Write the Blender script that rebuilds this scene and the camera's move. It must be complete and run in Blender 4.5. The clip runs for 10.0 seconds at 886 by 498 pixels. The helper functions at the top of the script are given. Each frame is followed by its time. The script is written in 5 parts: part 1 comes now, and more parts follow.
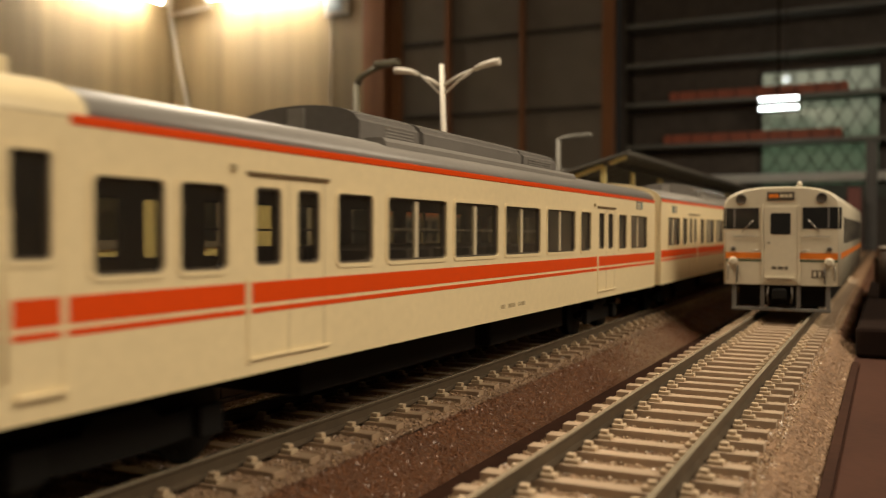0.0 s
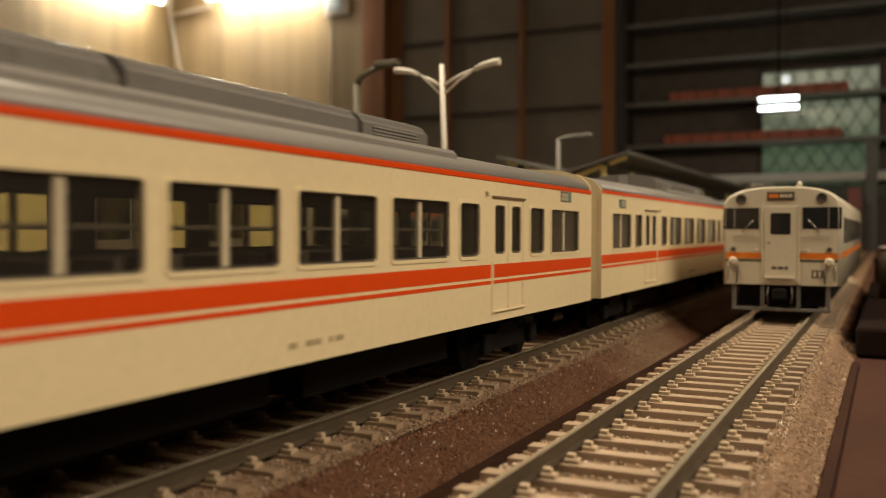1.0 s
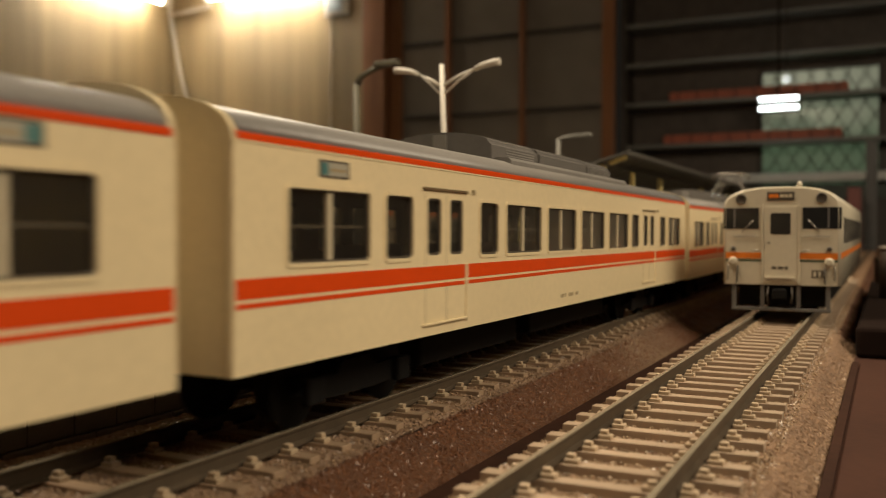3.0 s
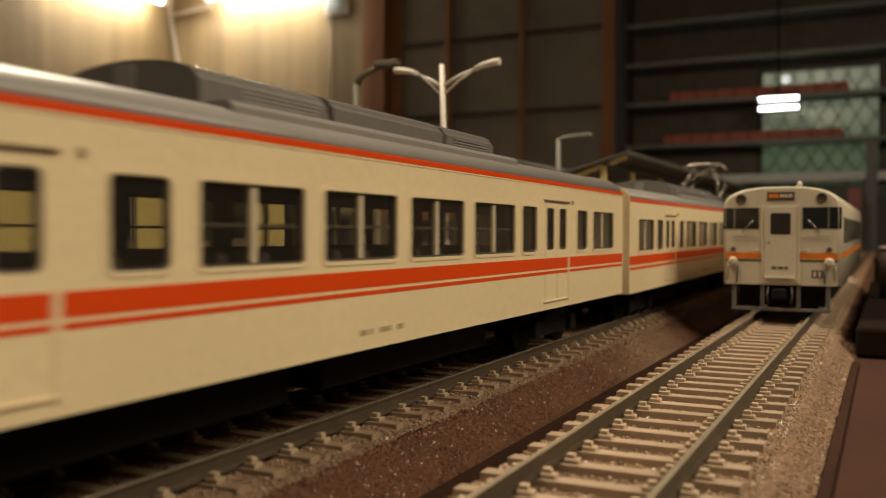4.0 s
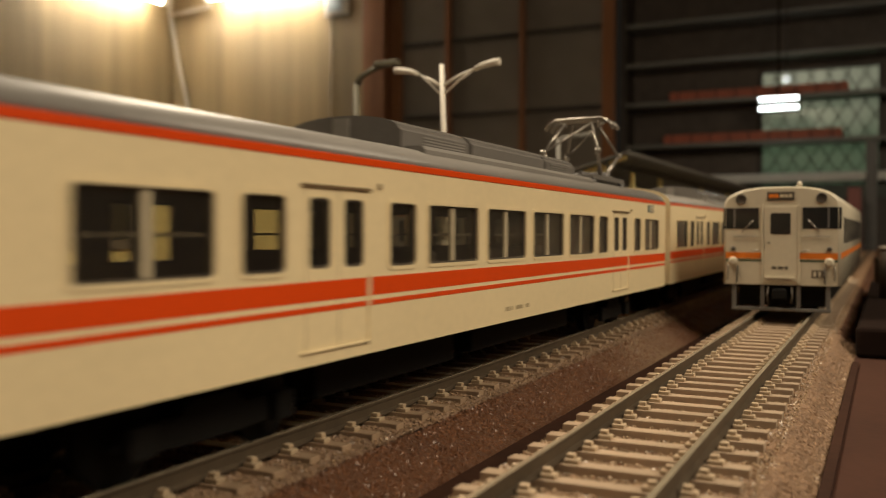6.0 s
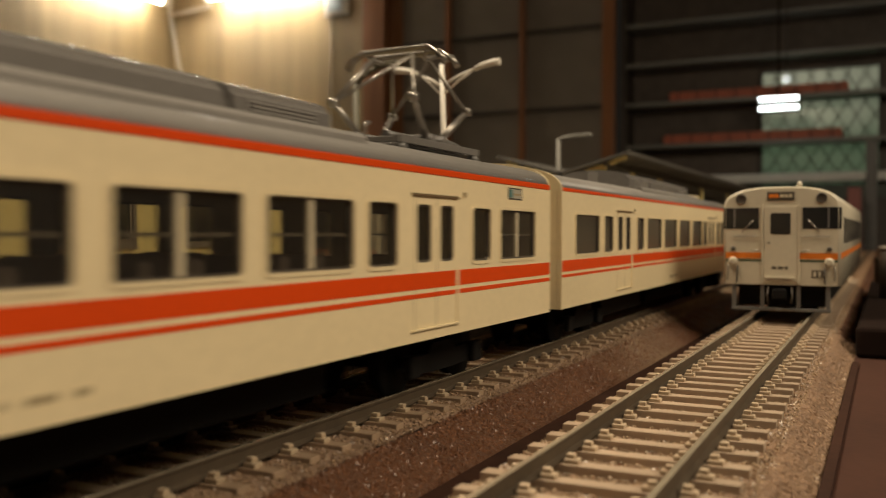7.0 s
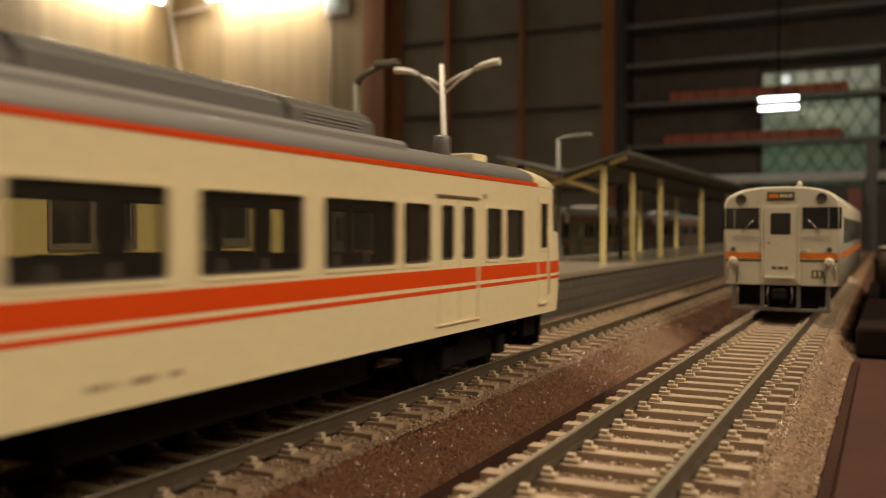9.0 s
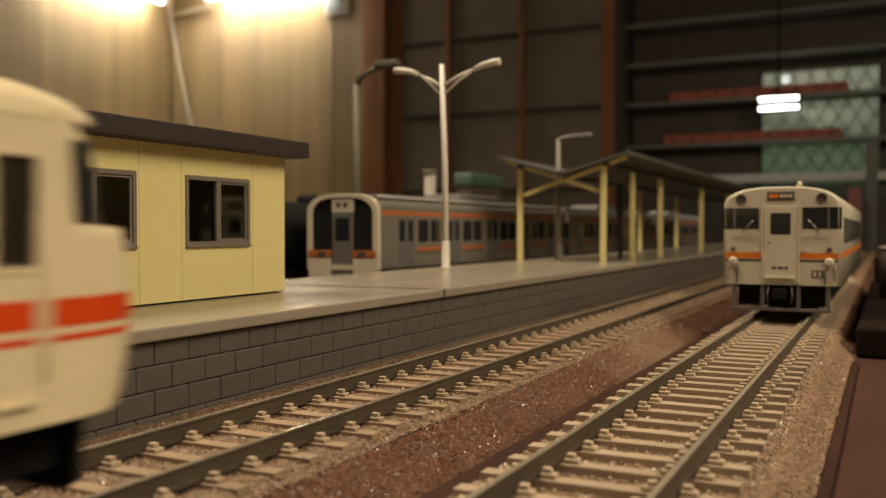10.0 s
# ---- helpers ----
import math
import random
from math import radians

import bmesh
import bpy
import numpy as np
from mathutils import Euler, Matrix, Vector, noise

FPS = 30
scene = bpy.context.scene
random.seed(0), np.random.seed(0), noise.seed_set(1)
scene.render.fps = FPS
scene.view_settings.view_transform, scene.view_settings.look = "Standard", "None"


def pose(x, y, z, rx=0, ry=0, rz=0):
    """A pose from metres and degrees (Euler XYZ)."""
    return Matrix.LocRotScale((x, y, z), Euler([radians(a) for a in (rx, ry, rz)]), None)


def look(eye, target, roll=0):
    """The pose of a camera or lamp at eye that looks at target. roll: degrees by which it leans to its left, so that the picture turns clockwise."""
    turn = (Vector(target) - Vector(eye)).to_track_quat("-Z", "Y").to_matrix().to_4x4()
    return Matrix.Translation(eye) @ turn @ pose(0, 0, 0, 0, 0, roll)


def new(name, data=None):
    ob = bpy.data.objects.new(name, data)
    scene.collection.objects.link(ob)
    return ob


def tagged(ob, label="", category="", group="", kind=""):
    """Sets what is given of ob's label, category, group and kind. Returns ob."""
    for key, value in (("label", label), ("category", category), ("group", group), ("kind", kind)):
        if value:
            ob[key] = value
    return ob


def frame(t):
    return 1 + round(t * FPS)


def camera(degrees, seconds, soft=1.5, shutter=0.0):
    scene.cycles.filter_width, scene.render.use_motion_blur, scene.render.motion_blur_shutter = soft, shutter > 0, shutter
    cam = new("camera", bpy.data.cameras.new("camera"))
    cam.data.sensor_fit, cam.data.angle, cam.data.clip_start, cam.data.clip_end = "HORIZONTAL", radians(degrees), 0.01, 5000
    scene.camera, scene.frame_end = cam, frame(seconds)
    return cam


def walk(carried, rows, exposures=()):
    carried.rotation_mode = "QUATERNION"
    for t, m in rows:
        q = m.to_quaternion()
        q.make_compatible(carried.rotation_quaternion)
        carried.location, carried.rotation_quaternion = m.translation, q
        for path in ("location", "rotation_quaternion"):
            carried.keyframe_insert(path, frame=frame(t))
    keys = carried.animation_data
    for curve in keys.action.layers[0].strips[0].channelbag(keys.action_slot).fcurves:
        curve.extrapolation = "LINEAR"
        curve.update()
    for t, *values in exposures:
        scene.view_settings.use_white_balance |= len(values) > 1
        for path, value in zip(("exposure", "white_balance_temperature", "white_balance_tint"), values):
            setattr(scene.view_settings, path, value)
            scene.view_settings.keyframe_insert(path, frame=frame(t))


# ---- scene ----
cam = camera(52.7, 10.0, soft=1.1, shutter=0.5)
cam.data.dof.use_dof = True
cam.data.dof.focus_distance = 0.175
cam.data.dof.aperture_fstop = 27.5
EYE = (0.0, 0.0, 0.0287)
CAM_POSE = pose(*EYE, 88.77, 0, 26.4)
walk(cam, [(0.0, CAM_POSE), (10.0, CAM_POSE)], exposures=[(0.0, 0.13), (1.5, 0.08), (2.7, 0.0), (4.0, -0.06), (7.5, -0.06), (9.0, 0.0), (10.0, 0.03)])

# ---- light ----
WARM = (1.0, 0.84, 0.62)
world = bpy.data.worlds.new("room_dark")
scene.world = world
world.use_nodes = True
world.node_tree.nodes["Background"].inputs[0].default_value = (0.5, 0.42, 0.32, 1)
world.node_tree.nodes["Background"].inputs[1].default_value = 0.02
scene.view_settings.exposure = 0.0


def area_lamp(name, where, target, sx, sy, watts, color):
    data = bpy.data.lights.new(name, "AREA")
    data.shape, data.size, data.size_y, data.energy, data.color = "RECTANGLE", sx, sy, watts, color
    ob = new(name, data)
    ob.matrix_world = look(where, target)
    return ob


# added lights: soft fill from the right, then a steeper one from the left
area_lamp("added_layout_light", (0.62, 0.20, 0.64), (-0.06, 0.48, 0.0), 0.9, 0.40, 8.1, WARM)
area_lamp("added_layout_light", (-0.47, 0.20, 0.86), (-0.32, 0.30, 0), 0.5, 0.12, 9.6, WARM)


# ---- materials ----
def mat(name, col, rough=0.5, metal=0.0, var=0.15, fine=900.0, coarse=60.0, bump=0.15, spec=0.5, stretch=None, dark=None, coat=0.0, dist=0.0002):
    """Two scales of colour variation and a fine relief."""
    m = bpy.data.materials.new(name)
    m.use_nodes = True
    nt = m.node_tree
    b = nt.nodes["Principled BSDF"]
    b.inputs["Roughness"].default_value, b.inputs["Metallic"].default_value = rough, metal
    b.inputs["Specular IOR Level"].default_value = spec
    b.inputs["Coat Weight"].default_value = coat
    tc = nt.nodes.new("ShaderNodeTexCoord")
    src = tc.outputs["Object"]
    if stretch:
        mp = nt.nodes.new("ShaderNodeMapping")
        mp.inputs["Scale"].default_value = stretch
        nt.links.new(src, mp.inputs["Vector"])
        src = mp.outputs["Vector"]
    n1, n2 = nt.nodes.new("ShaderNodeTexNoise"), nt.nodes.new("ShaderNodeTexNoise")
    n1.inputs["Scale"].default_value, n2.inputs["Scale"].default_value = fine, coarse
    n1.inputs["Detail"].default_value = n2.inputs["Detail"].default_value = 4
    for n in (n1, n2):
        nt.links.new(src, n.inputs["Vector"])
    info = nt.nodes.new("ShaderNodeObjectInfo")
    mix = nt.nodes.new("ShaderNodeMix")
    mix.data_type = "RGBA"
    d = dark or tuple(c * (1 - 2.2 * var) for c in col)
    l = tuple(min(1, c * (1 + var)) for c in col)
    mix.inputs["A"].default_value, mix.inputs["B"].default_value = (*[max(0, c) for c in d], 1), (*l, 1)
    ad = nt.nodes.new("ShaderNodeMath")
    ad.operation = "MULTIPLY_ADD"
    nt.links.new(n1.outputs["Fac"], ad.inputs[0])
    ad.inputs[1].default_value = 0.8
    ad2 = nt.nodes.new("ShaderNodeMath")
    ad2.operation = "MULTIPLY_ADD"
    nt.links.new(n2.outputs["Fac"], ad2.inputs[0])
    ad2.inputs[1].default_value = 0.9
    ad3 = nt.nodes.new("ShaderNodeMath")
    ad3.operation = "MULTIPLY_ADD"
    nt.links.new(info.outputs["Random"], ad3.inputs[0])
    ad3.inputs[1].default_value, ad3.inputs[2].default_value = 0.25, -0.45
    nt.links.new(ad3.outputs[0], ad2.inputs[2])
    nt.links.new(ad2.outputs[0], ad.inputs[2])
    nt.links.new(ad.outputs[0], mix.inputs["Factor"])
    nt.links.new(mix.outputs["Result"], b.inputs["Base Color"])
    if bump:
        bp = nt.nodes.new("ShaderNodeBump")
        bp.inputs["Strength"].default_value, bp.inputs["Distance"].default_value = bump, dist
        nt.links.new(n1.outputs["Fac"], bp.inputs["Height"])
        nt.links.new(bp.outputs["Normal"], b.inputs["Normal"])
    return m


def glass(name, tint=(0.8, 0.85, 0.82), rough=0.02, base=0.04):
    m = bpy.data.materials.new(name)
    m.use_nodes = True
    nt = m.node_tree
    nt.nodes.clear()
    out = nt.nodes.new("ShaderNodeOutputMaterial")
    tr, gl, mx, lw, pw, ma = (nt.nodes.new("ShaderNode" + k) for k in ("BsdfTransparent", "BsdfGlossy", "MixShader", "LayerWeight", "Math", "Math"))
    tr.inputs["Color"].default_value = (*tint, 1)
    gl.inputs["Roughness"].default_value = rough
    lw.inputs["Blend"].default_value = 0.5
    pw.operation, ma.operation = "POWER", "MULTIPLY_ADD"
    pw.inputs[1].default_value = 4.0
    ma.inputs[1].default_value, ma.inputs[2].default_value = 0.9, base
    nt.links.new(lw.outputs["Facing"], pw.inputs[0])
    nt.links.new(pw.outputs[0], ma.inputs[0])
    nt.links.new(ma.outputs[0], mx.inputs[0])
    nt.links.new(tr.outputs[0], mx.inputs[1])
    nt.links.new(gl.outputs[0], mx.inputs[2])
    nt.links.new(mx.outputs[0], out.inputs[0])
    return m


def glow(name, col, strength):
    m = bpy.data.materials.new(name)
    m.use_nodes = True
    b = m.node_tree.nodes["Principled BSDF"]
    b.inputs["Base Color"].default_value = (0.8, 0.8, 0.8, 1)
    b.inputs["Emission Color"].default_value = (*col, 1)
    b.inputs["Emission Strength"].default_value = strength
    return m


CREAM = mat("cream_paint", (0.80, 0.66, 0.405), 0.36, var=0.065, fine=700, coarse=25, bump=0.04)
ORANGE = mat("vermilion_paint", (0.71, 0.066, 0.004), 0.42, spec=0.3, var=0.06, fine=700, coarse=30, bump=0.04)
ROOFGREY = mat("roof_grey", (0.27, 0.25, 0.225), 0.34, var=0.10, fine=800, coarse=40, bump=0.03)
ACGREY = mat("unit_grey", (0.18, 0.165, 0.15), 0.24, var=0.1, fine=800, coarse=40, bump=0.1)
BLACK = mat("underframe_black", (0.007, 0.006, 0.005), 0.75, var=0.2, bump=0.1, spec=0.2)
RUBBER = mat("window_rubber", (0.085, 0.068, 0.05), 0.5, var=0.15, bump=0.05)
ALU = mat("window_bar", (0.64, 0.55, 0.38), 0.4, 0.0, var=0.08, bump=0.03)
SEAT = mat("seat_fabric", (0.13, 0.10, 0.085), 0.9, var=0.2)
INNER = mat("car_interior", (0.50, 0.43, 0.28), 0.6, var=0.06)
PANE = glass("window_glass", (0.86, 0.85, 0.80), 0.3, 0.09)
LINING = mat("dark_lining", (0.36, 0.29, 0.20), 0.7, var=0.1)
CLEAR = glass("clear_glass", (0.85, 0.88, 0.85))
RAIL = mat("rail_steel", (0.46, 0.39, 0.28), 0.27, 0.4, var=0.15, fine=500, coarse=80, bump=0.05)
RAILWEB = mat("rail_web_brown", (0.085, 0.06, 0.036), 0.55, 0.0, var=0.22, fine=400, coarse=60, bump=0.15)
CHAIR = mat("chair_tan", (0.56, 0.43, 0.29), 0.38, var=0.15, fine=500, coarse=90, bump=0.2)
OLDSLEEPER = mat("sleeper_brown", (0.36, 0.25, 0.16), 0.4, var=0.25, fine=500, coarse=70, bump=0.35, stretch=(0.25, 1, 1))
SLEEPER = mat("sleeper_tan", (0.44, 0.33, 0.23), 0.4, var=0.2, fine=500, coarse=70, bump=0.35, stretch=(0.25, 1, 1))
BALLAST = mat("ballast_sand", (0.29, 0.175, 0.10), 0.45, var=0.22, fine=1500, coarse=200, bump=1.0, dist=0.0008)
OLDBALLAST = mat("ballast_brown", (0.27, 0.165, 0.095), 0.5, var=0.25, fine=1500, coarse=120, bump=1.0, dist=0.0006)
OLDRAIL = mat("old_rail_steel", (0.46, 0.39, 0.28), 0.25, 0.45, var=0.25, fine=500, coarse=80, bump=0.05)
OLDCHAIR = mat("chair_brown", (0.46, 0.35, 0.23), 0.4, var=0.25, fine=500, coarse=90, bump=0.3)
SHOULDER = mat("shoulder_brown", (0.13, 0.055, 0.024), 0.36, var=0.25, fine=1700, coarse=60, bump=1.0, dist=0.0011)


def pale_patch(m, centre, radius, col):
    """A pale patch of uneven outline round one point (metres)."""
    nt = m.node_tree
    b = nt.nodes["Principled BSDF"]
    src = b.inputs["Base Color"].links[0].from_socket
    tc, vd, nz, ad, rp, mx = (nt.nodes.new("ShaderNode" + k) for k in ("TexCoord", "VectorMath", "TexNoise", "Math", "ValToRGB", "Mix"))
    vd.operation = "DISTANCE"
    vd.inputs[1].default_value = centre
    nz.inputs["Scale"].default_value = 55.0
    nz.inputs["Detail"].default_value = 5.0
    ad.operation = "MULTIPLY_ADD"
    ad.inputs[1].default_value = radius * 1.3
    nt.links.new(tc.outputs["Object"], vd.inputs[0])
    nt.links.new(tc.outputs["Object"], nz.inputs["Vector"])
    nt.links.new(nz.outputs["Fac"], ad.inputs[0])
    nt.links.new(vd.outputs["Value"], ad.inputs[2])
    rp.color_ramp.elements[0].position, rp.color_ramp.elements[0].color = radius * 0.9, (0.75, 0.75, 0.75, 1)
    rp.color_ramp.elements[1].position, rp.color_ramp.elements[1].color = radius * 1.75, (0, 0, 0, 1)
    nt.links.new(ad.outputs[0], rp.inputs[0])
    mx.data_type = "RGBA"
    mx.inputs["B"].default_value = (*col, 1)
    nt.links.new(rp.outputs[0], mx.inputs["Factor"])
    nt.links.new(src, mx.inputs["A"])
    nt.links.new(mx.outputs["Result"], b.inputs["Base Color"])


pale_patch(SHOULDER, (-0.064, 0.262, -0.006), 0.042, (0.30, 0.20, 0.12))
BASEBOARD = mat("board_brown", (0.068, 0.026, 0.015), 0.55, var=0.2, fine=500, coarse=30, bump=0.2)
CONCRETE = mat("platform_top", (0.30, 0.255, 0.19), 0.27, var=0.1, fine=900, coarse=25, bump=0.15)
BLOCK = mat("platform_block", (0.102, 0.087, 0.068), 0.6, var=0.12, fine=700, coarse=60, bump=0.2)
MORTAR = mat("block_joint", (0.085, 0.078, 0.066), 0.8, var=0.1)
YELLOW = mat("yellow_plastic", (0.74, 0.62, 0.27), 0.45, var=0.05, fine=600, coarse=40, bump=0.05)
DARKROOF = mat("dark_roof", (0.032, 0.020, 0.015), 0.7, var=0.25, fine=700, coarse=60, bump=0.5)
GREYFRAME = mat("grey_frame", (0.185, 0.155, 0.12), 0.45, var=0.1)
WHITE = mat("white_plastic", (0.72, 0.66, 0.56), 0.4, var=0.05, bump=0.05)
BRIGHTWHITE = mat("white_gloss_paint", (0.86, 0.84, 0.78), 0.3, var=0.04, bump=0.02)
CANOPY = mat("canopy_grey", (0.085, 0.077, 0.065), 0.6, var=0.12)
SILVER = mat("silver_body", (0.31, 0.275, 0.225), 0.35, 0.5, var=0.1)
WALLWOOD = mat("panel_wood", (0.47, 0.335, 0.17), 0.5, var=0.26, fine=16, coarse=5, bump=0.05, stretch=(1, 1, 0.04))
REDWOOD = mat("frame_wood", (0.36, 0.15, 0.06), 0.45, var=0.25, fine=40, coarse=6, bump=0.1, stretch=(1, 1, 0.08))
DARKWOOD = mat("dark_wood", (0.085, 0.064, 0.048), 0.5, var=0.2, fine=30, coarse=5, bump=0.1)
CABBACK = mat("cabinet_back_wood", (0.14, 0.105, 0.08), 0.5, var=0.3, fine=30, coarse=4, bump=0.1)
GREYPANEL = mat("dim_panel", (0.27, 0.225, 0.175), 0.3, var=0.12, fine=12, coarse=3, bump=0.0)
REDPAINT = mat("red_box", (0.60, 0.16, 0.085), 0.5, var=0.2, fine=20, coarse=5, bump=0.0)
PLASTER = mat("plaster", (0.5, 0.45, 0.36), 0.9, var=0.06, fine=60, coarse=4, bump=0.05)
CABLE = mat("cable_white", (0.6, 0.52, 0.4), 0.5, var=0.05)
TUBE = glow("tube_glow", (1.0, 0.94, 0.80), 46.0)
# glow of the reflected tubes, strong enough to brighten the ledge too
COLDTUBE = glow("reflected_tube_glow", (0.85, 0.97, 0.95), 9.0)

CHANNEL = mat("channel_brown", (0.045, 0.018, 0.010), 0.8, spec=0.2, var=0.25, fine=400, coarse=40, bump=0.3)
SHADEWOOD = mat("black_wood_and_shade", (0.020, 0.011, 0.008), 0.95, var=0.25, fine=200, coarse=20, bump=0.2, spec=0.1)
NIGHTGREY = mat("board_grey", (0.055, 0.05, 0.045), 0.6, var=0.2, fine=60, coarse=15, bump=0.1)
LAMPGREY = mat("lamp_grey", (0.20, 0.185, 0.155), 0.5, var=0.08)
OLIVE = mat("olive_post", (0.11, 0.095, 0.058), 0.6, var=0.1)
RUST = mat("dull_orange", (0.45, 0.13, 0.04), 0.5, var=0.1)
DOORGREY = mat("door_grey", (0.17, 0.16, 0.145), 0.45, 0.2, var=0.08)
DARKRED = mat("dark_red", (0.12, 0.03, 0.022), 0.5, var=0.15)
POSTWOOD = mat("post_wood", (0.38, 0.15, 0.05), 0.45, var=0.2, fine=40, coarse=6, bump=0.1, stretch=(1, 1, 0.08))
SHELF = mat("shelf_grey", (0.24, 0.23, 0.20), 0.35, var=0.1, fine=20, coarse=4, bump=0.0)
GREENBOARD = mat("green_board", (0.10, 0.12, 0.095), 0.5, var=0.15, fine=20, coarse=4, bump=0.0)
SWITCHGREY = mat("switch_plate", (0.45, 0.5, 0.52), 0.4, var=0.05)
GREENPANE = glass("green_glass", (0.76, 0.81, 0.73), 0.2)
LEAD = mat("lead_grey", (0.20, 0.21, 0.17), 0.5, var=0.15)
GROOVE = mat("panel_groove", (0.58, 0.48, 0.20), 0.6, var=0.05)
PALEGREEN = mat("pale_green", (0.055, 0.095, 0.068), 0.6, var=0.1)
OUTSIDE = glow("evening_green", (0.105, 0.118, 0.092), 1.0)
# pale evening sky above the greenery
nt = OUTSIDE.node_tree
co = nt.nodes.new("ShaderNodeTexCoord")
sp = nt.nodes.new("ShaderNodeSeparateXYZ")
nz = nt.nodes.new("ShaderNodeTexNoise")
nz.inputs["Scale"].default_value = 6.0
ad = nt.nodes.new("ShaderNodeMath")
ad.operation = "MULTIPLY_ADD"
ad.inputs[1].default_value = 0.35
rp = nt.nodes.new("ShaderNodeValToRGB")
rp.color_ramp.elements[0].position, rp.color_ramp.elements[0].color = 0.56, (0.085, 0.115, 0.08, 1)
rp.color_ramp.elements[1].position, rp.color_ramp.elements[1].color = 0.76, (0.30, 0.275, 0.235, 1)
nt.links.new(co.outputs["Generated"], sp.inputs[0])
nt.links.new(co.outputs["Generated"], nz.inputs["Vector"])
nt.links.new(nz.outputs[0], ad.inputs[0])
nt.links.new(sp.outputs["Z"], ad.inputs[2])
nt.links.new(ad.outputs[0], rp.inputs[0])
nt.links.new(rp.outputs[0], nt.nodes["Principled BSDF"].inputs["Emission Color"])
COLDBULB = glow("bulb_glow", (0.8, 0.85, 0.8), 0.8)

# ---- mesh helpers: all lengths in millimetres ----
MM = 0.001


def part(name, bm, material, parent=None, label=""):
    me = bpy.data.meshes.new(name)
    bmesh.ops.recalc_face_normals(bm, faces=bm.faces)
    bm.to_mesh(me)
    bm.free()
    me.transform(Matrix.Scale(MM, 4))
    me.materials.append(material)
    ob = new(name, me)
    if parent:
        ob.parent = parent
    if label:
        ob["label"] = label
    return ob


def share(src, name, parent, x, y, z, rz=0.0):
    ob = new(name, src.data)
    ob.parent = parent
    ob.matrix_basis = pose(x * MM, y * MM, z * MM, 0, 0, rz)
    return ob


def thing(name, x, y, z, label, category, group="", kind=""):
    e = new(name)
    e.empty_display_size = 0.01
    e.location = (x * MM, y * MM, z * MM)
    return tagged(e, label, category, group, kind)


def box(bm, x0, x1, y0, y1, z0, z1, bev=0.0):
    vs = [bm.verts.new((x, y, z)) for x in (x0, x1) for y in (y0, y1) for z in (z0, z1)]
    fs = [bm.faces.new([vs[i] for i in q]) for q in ((0, 1, 3, 2), (4, 6, 7, 5), (0, 4, 5, 1), (2, 3, 7, 6), (0, 2, 6, 4), (1, 5, 7, 3))]
    if bev:
        es = {e for f in fs for e in f.edges}
        bmesh.ops.bevel(bm, geom=list(es), offset=bev, segments=2, affect="EDGES", profile=0.5)
    return bm


def prism(bm, prof, axis, c0, c1, smooth=False):
    """A closed profile of (a, b) pairs drawn along one axis: 'y' takes (x, z), 'x' takes (y, z), 'z' takes (x, y)."""
    def at(a, b, c):
        return {"y": (a, c, b), "x": (c, a, b), "z": (a, b, c)}[axis]
    A = [bm.verts.new(at(a, b, c0)) for a, b in prof]
    B = [bm.verts.new(at(a, b, c1)) for a, b in prof]
    n = len(prof)
    for i in range(n):
        f = bm.faces.new((A[i], A[(i + 1) % n], B[(i + 1) % n], B[i]))
        f.smooth = smooth
    bm.faces.new(A)
    bm.faces.new(B[::-1])
    return bm


def tube(bm, pts, r, seg=8, taper=None):
    rings = []
    n = len(pts)
    for i, p in enumerate(pts):
        p = Vector(p)
        d = (Vector(pts[min(i + 1, n - 1)]) - Vector(pts[max(i - 1, 0)])).normalized()
        a = d.orthogonal().normalized() if abs(d.x) > 0.9 else d.cross(Vector((1, 0, 0))).normalized()
        b = d.cross(a)
        rr = r if taper is None else r + (taper - r) * i / max(1, n - 1)
        rings.append([bm.verts.new(p + rr * (math.cos(t) * a + math.sin(t) * b)) for t in (2 * math.pi * k / seg for k in range(seg))])
    for u, v in zip(rings, rings[1:]):
        for k in range(seg):
            bm.faces.new((u[k], u[(k + 1) % seg], v[(k + 1) % seg], v[k])).smooth = True
    bm.faces.new(rings[0][::-1])
    bm.faces.new(rings[-1])
    return bm


def lathe(bm, prof, m=None, seg=16):
    """(radius, height) pairs turned round z, then moved by m."""
    m = m or Matrix()
    rings = [[bm.verts.new(m @ Vector((r * math.cos(2 * math.pi * k / seg), r * math.sin(2 * math.pi * k / seg), z))) for k in range(seg)] for r, z in prof]
    for u, v in zip(rings, rings[1:]):
        for k in range(seg):
            bm.faces.new((u[k], u[(k + 1) % seg], v[(k + 1) % seg], v[k])).smooth = True
    bm.faces.new(rings[0][::-1])
    bm.faces.new(rings[-1])
    return bm


def B():
    return bmesh.new()


def round_loop(a0, a1, b0, b1, r, n=4):
    pts = []
    for ca, cb, s in ((a1 - r, b0 + r, -90), (a1 - r, b1 - r, 0), (a0 + r, b1 - r, 90), (a0 + r, b0 + r, 180)):
        for k in range(n + 1):
            t = radians(s + 90 * k / n)
            pts.append((ca + r * math.cos(t), cb + r * math.sin(t)))
    return pts


